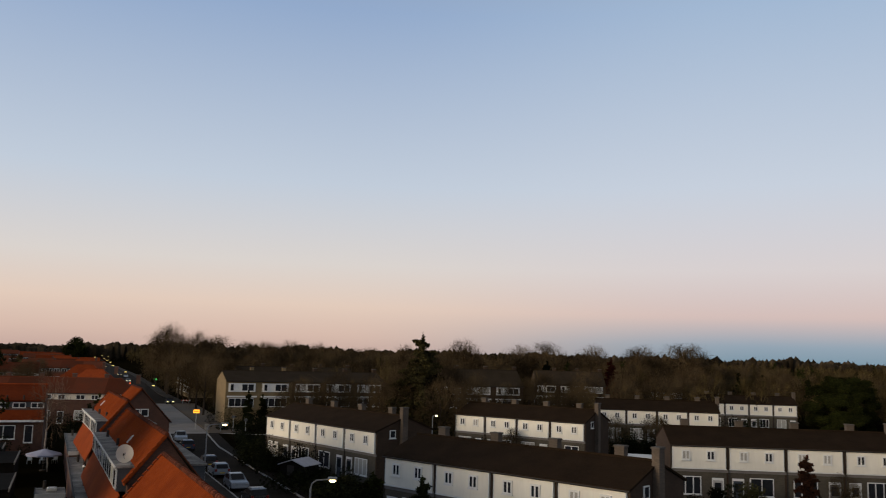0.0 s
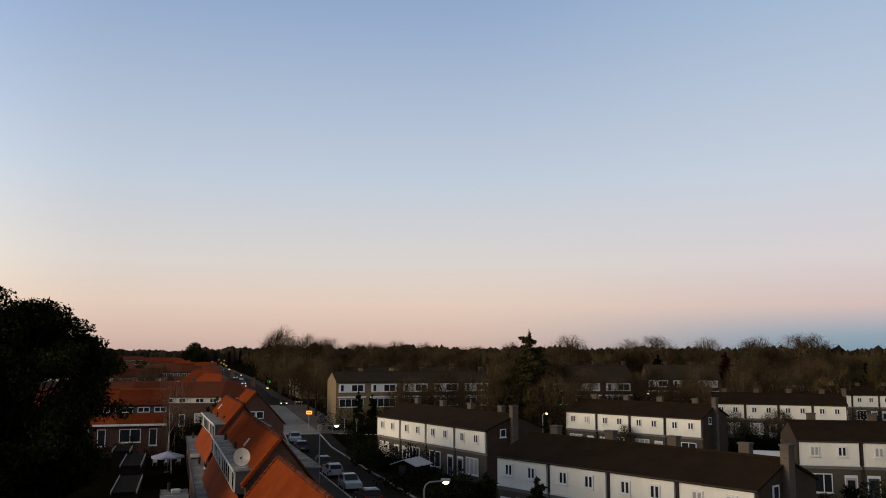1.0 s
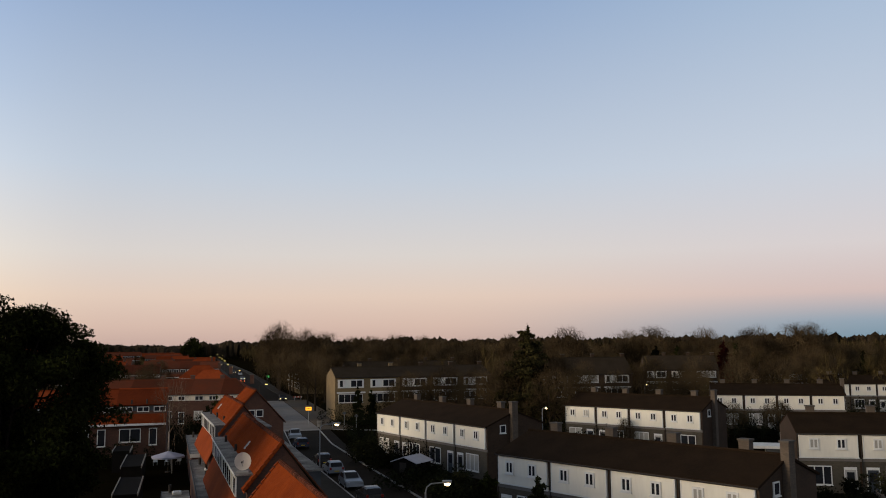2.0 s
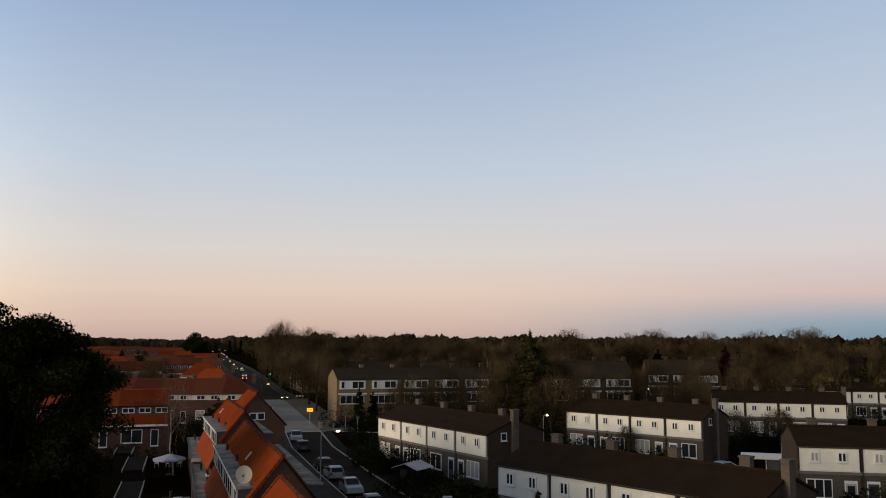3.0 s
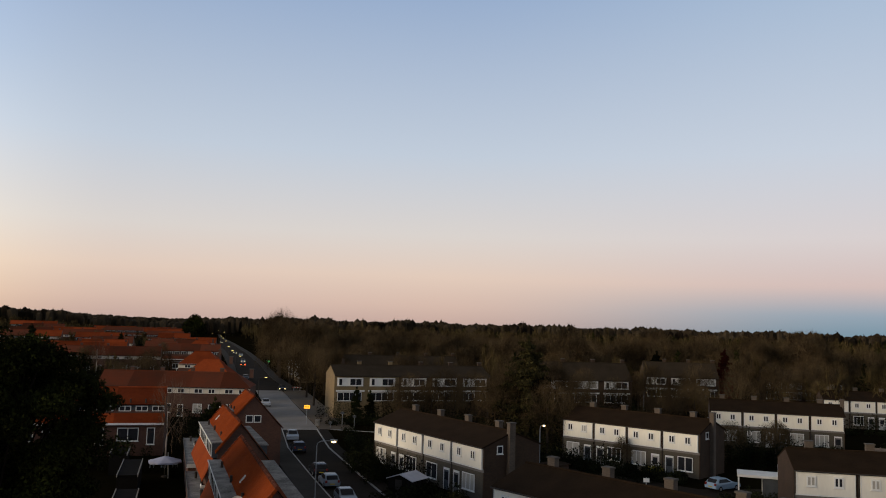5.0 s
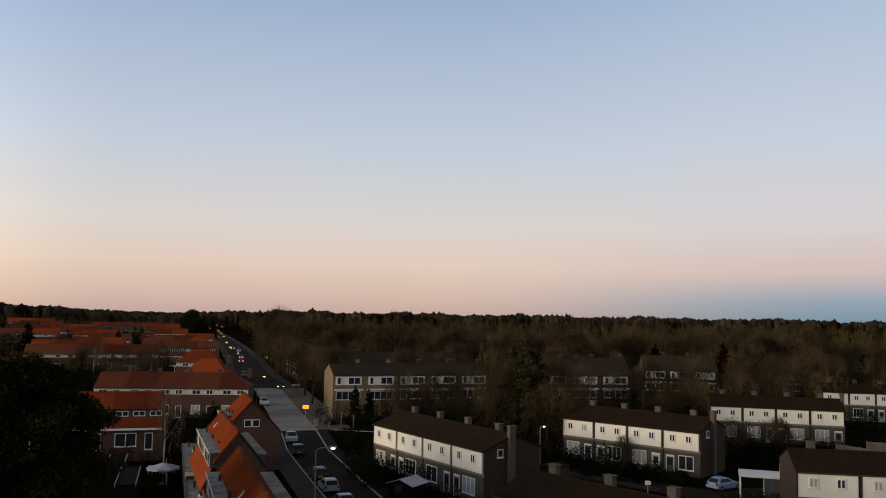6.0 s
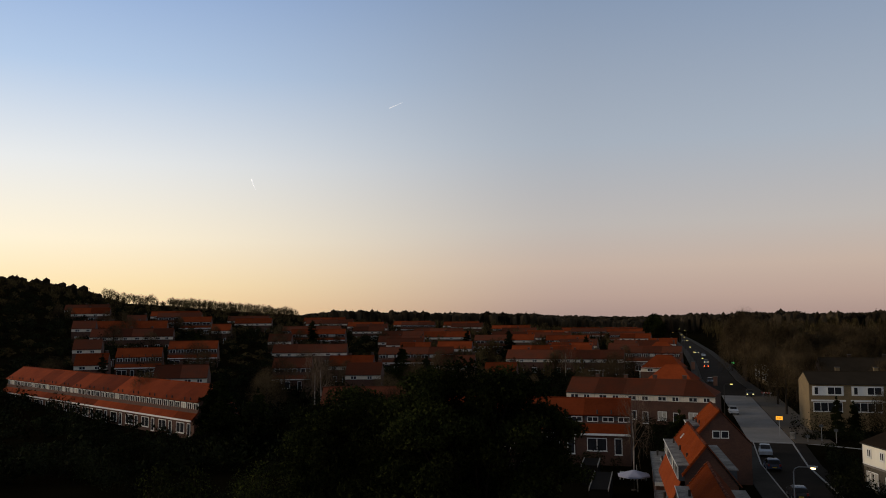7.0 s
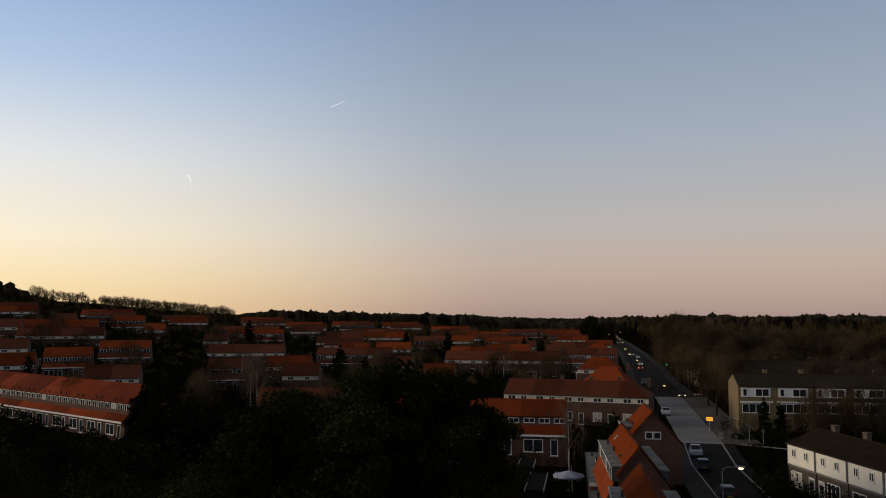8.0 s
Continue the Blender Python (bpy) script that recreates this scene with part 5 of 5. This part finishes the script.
street_lamp(-12.2, 82.2, 6.4, 1.75)
street_lamp(-1.0, 47.2, 6.35, 1.3)
street_lamp(11.9, 101.5, 6.3, 0.5, "slim street lamp beside a brick shed, lit")
for x, y in ((105.2, 257.2), (19.6, 156.8), (43.0, 180.0)):
    street_lamp(x, y, 5.0, 0.5, "slim street lamp among the bare trees, lit")
for y, o in ((173, -5.0), (265, -5.8), (306, -7.5), (350, -8.0), (429, -7.0), (490, -6.0), (536, -5.5), (611, -8.5), (670, 6.0), (735, 5.0)):
    p, d = on_street(y)
    p = p + Vector((d.y, -d.x)) * o
    street_lamp(p.x, p.y, 6.2, -1.5 if o > 0 else 1.5, label="street lamp on a dark curved post, lit", glass=1.4 if y < 300 else 2.2, post=DARKTRIM)


def light_dot():
    """Lit shop and traffic signs far down the street."""
    for y, o, z, m, lab in ((300, 6.4, 3.0, glow_mat("lit_green_sign", (0.1, 0.7, 0.15), 0.8), "small lit green sign beside the far street"),):
        p, d = on_street(y)
        p = p + Vector((d.y, -d.x)) * o
        s = new("lit_sign")
        part("post", tube(bmesh.new(), (0, 0, 0), (0, 0, z), 0.06, 0.06, 6), STEEL, s)
        part("sign_box", box(bmesh.new(), -0.5, 0.5, -0.1, 0.1, z - 0.6, z, 0.03), m, s)
        s.location = (p.x, p.y, 0.1)
        tagged(s, lab, "sign")


light_dot()

ys = new("lit_sign")
part("post", tube(bmesh.new(), (0, 0, 0), (0, 0, 2.9), 0.07, 0.07, 8), STEEL, ys)
part("sign_box", box(bmesh.new(), -0.75, 0.75, -0.1, 0.1, 2.9, 3.55, 0.03), AMBER, ys, "glowing amber sign panel")
for k in range(3):
    part("text_bar", box(bmesh.new(), -0.5 + k * 0.36, -0.24 + k * 0.36, -0.112, -0.104, 3.15, 3.3), DARKTRIM, ys)
ys.matrix_world = Matrix.Translation((-23.7, 146.2, 0.1)) @ Matrix.Diagonal((0.68, 0.68, 0.92, 1))
tagged(ys, "lit amber sign on a post by the junction", "sign")

cb = new("utility_cabinet")
part("body", box(bmesh.new(), -0.4, 0.4, -0.25, 0.25, 0, 1.1, 0.03), ZINC, cb)
part("door", box(bmesh.new(), -0.33, 0.33, -0.27, -0.253, 0.12, 1.0), ZINC, cb)
cb.location = (-21.5, 144.5, 0.05)
tagged(cb, "pale grey utility cabinet beside the junction", "cabinet")
for x, y, h in ((20.6, 84.0, 3.4), (-17.2, 144.0, 2.6), (-15.0, 142.8, 2.2), (-19.0, 142.3, 1.1)):
    po = new("signpost")
    part("post", tube(bmesh.new(), (0, 0, 0), (0, 0, h), 0.05, 0.05, 6), STEEL, po)
    part("plate", box(bmesh.new(), -0.3, 0.3, -0.08, -0.055, h - 0.45, h - 0.05, 0.01), PANEL if h < 3 else FRAME, po)
    po.location = (x, y, 0.1)
    tagged(po, "small road sign on a grey post", "sign", "road signs")


def barrier(x, y):
    b = new("road_barrier")
    for s in (-0.8, 0.8):
        part("leg", box(bmesh.new(), s - 0.05, s + 0.05, -0.2, 0.2, 0, 0.9), STEEL, b)
    for k in range(6):
        part("board", box(bmesh.new(), -1.1 + k * 0.37, -0.735 + k * 0.37, -0.05, 0.0, 0.65, 0.95), FRAME if k % 2 else mat("red_board", (0.5, 0.06, 0.03), rough=0.5), b)
    b.location = (x, y, 0.13)
    tagged(b, "red and white road barrier across the path", "barrier")


barrier(-37.4, 213.5)


# ---- garden things ----
def shed(x, y, w, d, h, turn, roofmat, wallmat, label, pitch=0.5):
    s = new("shed")
    part("wall", slab(bmesh.new(), [(0, -0.1), (w, -0.1), (w, h), (w / 2, h + pitch * 0.9), (0, h)], "y", 0, d), wallmat, s)
    for sg in (0, 1):
        a, b = (-0.2, w / 2) if sg == 0 else (w + 0.2, w / 2)
        z0 = h - 0.2 * pitch / (w / 2)
        part("roof", slab(bmesh.new(), [(a, z0), (b, h + pitch), (b, h + pitch + 0.08), (a, z0 + 0.08)], "y", -0.2, d + 0.2), roofmat, s)
    dr = part("door", box(bmesh.new(), w * 0.3, w * 0.3 + 0.85, -0.05, -0.004, 0.02, 1.9, 0.01), DARKTRIM, s)
    part("handle", box(bmesh.new(), w * 0.3 + 0.7, w * 0.3 + 0.76, -0.09, -0.052, 0.95, 1.1), STEEL, dr)
    s.matrix_world = Matrix.Translation((x, y, 0)) @ Matrix.Rotation(turn, 4, "Z")
    return tagged(s, label, "shed", "garden sheds")


WOOD = mat("weathered_boards", (0.2, 0.17, 0.15), (0.12, 0.1, 0.09), rough=0.9, grain=(1, 1, 0.2), scale=2)
shed(-5.4, 88.2, 2.9, 2.8, 1.95, -0.55, mat("pale_lilac_roofing", (0.5, 0.49, 0.53), (0.4, 0.39, 0.43), rough=0.7), mat("tarred_boards", (0.014, 0.012, 0.010), (0.009, 0.008, 0.007), rough=0.95, spec=0.03), "dark wooden garden shed with pale felt roof")
shed(11.4, 97.8, 2.4, 2.6, 2.3, -0.75, DARKROOF, BROWNBRICK, "brown brick garden shed behind the gable", 0.1)


def flat_shed(x, y, w, d, turn, label, h=2.3):
    """A low garden shed with a dark flat roof between two pale edge boards."""
    b = new("shed")
    part("wall", box(bmesh.new(), 0, w, 0, d, -0.1, h), mat("tarred_boards", (0.014, 0.012, 0.010), (0.009, 0.008, 0.007), rough=0.95, spec=0.03), b)
    part("roof", box(bmesh.new(), 0.06, w - 0.06, -0.1, d + 0.1, h + 0.003, h + 0.09), mat("tarred_boards", (0.014, 0.012, 0.010), (0.009, 0.008, 0.007), rough=0.95, spec=0.03), b)
    for xx in (-0.03, w - 0.04):
        part("edge_board", box(bmesh.new(), xx, xx + 0.07, -0.12, d + 0.12, h - 0.1, h + 0.16), mat("pale_fence", (0.38, 0.35, 0.31), (0.25, 0.23, 0.2), rough=0.9), b)
    b.matrix_world = Matrix.Translation((x, y, 0)) @ Matrix.Rotation(turn, 4, "Z")
    tagged(b, label, "shed", "garden sheds")


for x, y, w, d in ((-31.9, 82.7, 1.95, 9.5), (-26.6, 67.2, 1.95, 9.2), (-37.6, 95.0, 1.9, 5.0)):
    flat_shed(x, y, w, d, 0.30, "long low dark shed with pale roof edges")

cp = new("carport")
part("roof", box(bmesh.new(), 0, 5.2, 0, 3.4, 2.45, 2.75, 0.03), mat("white_fascia", (0.75, 0.74, 0.7), (0.6, 0.59, 0.56), rough=0.6), cp, "flat white carport roof")
for x in (0.15, 4.95):
    for y in (0.15, 3.15):
        part("post", box(bmesh.new(), x - 0.06, x + 0.06, y - 0.06, y + 0.06, 0, 2.45), FRAME, cp)
part("side_panel", box(bmesh.new(), 2.6, 4.6, 0.35, 0.43, 0.1, 2.4), PANEL, cp)
part("side_panel", box(bmesh.new(), 2.6, 4.6, 2.9, 2.98, 0.1, 2.4), FRAME, cp)
cp.matrix_world = Matrix.Translation((32.6, 92.4, 0)) @ Matrix.Rotation(-0.32, 4, "Z")
tagged(cp, "white flat-roofed carport behind the brick gable", "carport")

pa = new("parasol")
bm = bmesh.new()
top = bm.verts.new((0, 0, 2.35))
ring = [bm.verts.new((1.9 * math.cos(k * math.tau / 8), 1.9 * math.sin(k * math.tau / 8), 1.8)) for k in range(8)]
ring2 = [bm.verts.new((1.9 * math.cos(k * math.tau / 8), 1.9 * math.sin(k * math.tau / 8), 1.64)) for k in range(8)]
for k in range(8):
    bm.faces.new((top, ring[k], ring[(k + 1) % 8])), bm.faces.new((ring[k], ring2[k], ring2[(k + 1) % 8], ring[(k + 1) % 8]))
part("canopy", bm, mat("lilac_canvas", (0.45, 0.45, 0.55), (0.36, 0.36, 0.45), rough=0.9), pa, "pale lilac canvas canopy")
part("pole", tube(bmesh.new(), (0, 0, 0), (0, 0, 2.3), 0.03, 0.03, 8), DARKTRIM, pa)
part("base", tube(bmesh.new(), (0, 0, 0), (0, 0, 0.12), 0.35, 0.3, 12), DARKTRIM, pa)
pa.location = (-31.3, 95.2, 0.0)
tagged(pa, "open pale lilac parasol in a back garden", "parasol")

# dish on the dormer roof of the middle orange house
ds = new("satellite_dish")
bm = bmesh.new()
rings = []
for k in range(6):
    r = 0.62 * k / 5
    rings.append([bm.verts.new((r * math.cos(a), -0.5 * r * r + 0.19, r * 1.08 * math.sin(a))) for a in [i * math.tau / 24 for i in range(24)]] if k else [bm.verts.new((0, 0.19, 0))] * 24)
for a, b in zip(rings, rings[1:]):
    for i in range(24):
        vs = [a[i], b[i], b[(i + 1) % 24], a[(i + 1) % 24]]
        bm.faces.new(vs if a is not rings[0] else vs[:3])
bmesh.ops.solidify(bm, geom=list(bm.faces), thickness=0.02)
o = part("reflector", bm, mat("cream_dish", (0.8, 0.75, 0.67), (0.7, 0.65, 0.58), rough=0.6), ds)
o.location.z = 0.8
bm = tube(bmesh.new(), (0, 0.2, 0), (0, 0.2, 0.85), 0.035, 0.035, 6)
part("mast", bm, STEEL, ds)
bm = tube(bmesh.new(), (0, 0.1, 0.4), (0, -0.55, 0.75), 0.02, 0.02, 6)
arm_ = part("feed_arm", bm, STEEL, ds)
part("feed_horn", tube(bmesh.new(), (0, -0.58, 0.76), (0, -0.48, 0.84), 0.06, 0.05, 8), DARKTRIM, arm_)
part("foot", box(bmesh.new(), -0.45, 0.45, -0.15, 0.55, 0, 0.08), KERB, ds)
ds.matrix_world = Matrix.Translation((-11.35, 47.1, 7.075)) @ Matrix.Rotation(0.1, 4, "Z") @ Matrix.Scale(0.76, 4)
tagged(ds, "round cream satellite dish standing on a flat dormer roof", "dish")


def fence(p, q, h, material, label, step=1.8):
    m, L = row_pose(p, q)
    f = new("fence")
    n = max(1, round(L / step))
    for k in range(n + 1):
        part("post", box(bmesh.new(), k * L / n - 0.05, k * L / n + 0.05, -0.05, 0.05, -0.1, h + 0.08), material, f)
    for k in range(n):
        for j in range(4):
            part("board", box(bmesh.new(), k * L / n + 0.053, (k + 1) * L / n - 0.053, -0.02, 0.02, 0.08 + j * (h - 0.1) / 4, 0.05 + (j + 1) * (h - 0.1) / 4), material, f)
    f.matrix_world = m
    return tagged(f, label, "fence", "garden fences")


PALEFENCE = mat("pale_fence", (0.38, 0.35, 0.31), (0.25, 0.23, 0.2), rough=0.9)
for p, q, h in (((-33.2, 102), (-30.6, 94.4), 1.6),):
    fence(p, q, h, PALEFENCE, "weathered pale garden fence")
for p, q, h in (((58, 124), (66, 112), 1.6), ((64, 127), (76, 121), 1.6), ((38, 74.0), (36.6, 68), 1.0), ((44, 73), (42.6, 67), 1.0), ((-58, 103), (-57, 94), 1.5), ((-48, 104), (-47, 95), 1.5)):
    fence(p, q, h, WOOD, "dark weathered wooden garden fence")


def kitchen_wing(p, q, width, h, label, vents):
    """A flat-roofed ground-floor wing along the garden side, with a white edge board, vents and a roof light."""
    m, L = row_pose(p, q)
    b = new("outhouse")
    part("wall", box(bmesh.new(), 0, L, 0, width, -0.2, h), REDBRICK, b)
    rf = part("roof", box(bmesh.new(), -0.05, L + 0.05, -0.1, width, h + 0.003, h + 0.09), ZINC, b, "pale weathered bitumen flat roof")
    part("edge_board", box(bmesh.new(), L + 0.053, L + 0.12, -0.12, width, h - 0.22, h + 0.16), FRAME, b, "white painted edge board")
    part("edge_board", box(bmesh.new(), -0.05, L + 0.05, -0.17, -0.103, h - 0.12, h + 0.14), PANEL, b)
    rl = part("roof_light", box(bmesh.new(), L * 0.3, L * 0.3 + 1.0, width * 0.35, width * 0.35 + 0.7, h + 0.093, h + 0.3, 0.04), FRAME, b)
    part("pane", box(bmesh.new(), L * 0.3 + 0.1, L * 0.3 + 0.9, width * 0.35 + 0.1, width * 0.35 + 0.6, h + 0.303, h + 0.315), GLASS, rl)
    for k in range(vents):
        x, y = L * (0.15 + 0.8 * k / vents), width * (0.25 + 0.4 * ((k * 7) % 5) / 5)
        part("vent_pipe", tube(bmesh.new(), (x, y, h + 0.093), (x, y, h + 0.7), 0.11, 0.13, 8), DARKTRIM, rf)
    b.matrix_world = m
    tagged(b, label, "outhouse", "garden wings of the orange-roofed row")


kitchen_wing((-31.6, 103.0), (-25.5, 84.6), 2.6, 3.2, "low brick kitchen wing with pale flat roof and white edge", 4)
kitchen_wing((-24.6, 81.5), (-16.8, 58.0), 2.7, 3.1, "low brick kitchen wing with pale cluttered flat roof", 7)
kitchen_wing((-22.9, 68.5), (-21.9, 65.4), 2.0, 2.3, "small brick outhouse with pale flat roof", 1)


def garden_chair(x, y, turn):
    c = new("garden_chair")
    part("seat", box(bmesh.new(), -0.25, 0.25, -0.25, 0.25, 0.42, 0.46, 0.01), FRAME, c)
    part("backrest", slab(bmesh.new(), [(0.22, 0.465), (0.26, 0.465), (0.36, 0.95), (0.32, 0.95)], "x", -0.24, 0.24), FRAME, c)
    for sx in (-0.22, 0.22):
        for sy in (-0.22, 0.22):
            part("leg", tube(bmesh.new(), (sx, sy, 0), (sx, sy, 0.42), 0.02, 0.02, 6), FRAME, c)
    c.matrix_world = Matrix.Translation((x, y, 0.0)) @ Matrix.Rotation(turn, 4, "Z")
    tagged(c, "white garden chair standing near the parasol", "chair", "garden chairs")


for k in range(3):
    garden_chair(-34.6 + 1.3 * k, 100.6 + 0.25 * k, 0.3 - 0.2 * k)


def conservatory(x, y, turn, w=4.2):
    c = new("conservatory")
    for k in range(5):
        part("post", box(bmesh.new(), k * w / 4 - 0.06, k * w / 4 + 0.06, -0.06, 0.06, 0, 2.5), FRAME, c)
    part("roof", box(bmesh.new(), -0.2, w + 0.2, -0.2, 3.0, 2.5, 2.66, 0.02), FRAME, c)
    for k in range(4):
        part("pane", box(bmesh.new(), k * w / 4 + 0.065, (k + 1) * w / 4 - 0.065, -0.02, 0.02, 0.3, 2.45), GLASS, c)
    c.matrix_world = Matrix.Translation((x, y, terrain(x, y))) @ Matrix.Rotation(turn, 4, "Z")
    tagged(c, "white-framed garden extension with flat roof", "extension", "garden extensions")


for x, y, t in ((-80, 250, 0), (-95, 247, 0.1), (-128, 298, 0.1), (-118, 297, 0.1)):
    conservatory(x, y, t)
for x, y, z, t in EXTENSIONS:
    if RR.random() < 0.8:
        c = new("extension")
        w, d, h = RR.uniform(2.4, 4.5), RR.uniform(2.0, 3.0), RR.uniform(2.3, 2.8)
        part("wall", box(bmesh.new(), 0, w, 0, d, -0.5, h), REDBRICK, c)
        part("roof_edge", box(bmesh.new(), -0.12, w + 0.12, -0.12, d + 0.12, h + 0.003, h + 0.2), ZINC, c)
        window(c, 0.4, -0.03, 0.5, w - 0.8, 1.6, 3)
        c.matrix_world = Matrix.Translation((x, y, terrain(x, y))) @ Matrix.Rotation(t, 4, "Z")
        tagged(c, "low brick garden extension with pale flat roof", "extension", "garden extensions")


def contrail(a, b, r):
    """A short vapour trail high in the sky; emission stands in for sunlight."""
    bm = bmesh.new()
    a, b = Vector(a), Vector(b)
    pts = [a.lerp(b, k / 8) for k in range(9)]
    for k in range(8):
        tube(bm, pts[k], pts[k + 1], r * (1.0 - 0.1 * k), r * (0.9 - 0.1 * k), 6)
    tagged(new("sky_backdrop", meshed("sky_backdrop", bm, glow_mat("glowing_vapour", (0.95, 0.93, 0.92), 1.0))), "short white vapour trail high in the dusk sky, sunlight put in as glow", "vapour trail", kind="structure")


contrail((-2604, 2700, 627), (-2596, 2717, 580), 3.2)
contrail((-2093, 3034, 945), (-2037, 3064, 972), 1.6)
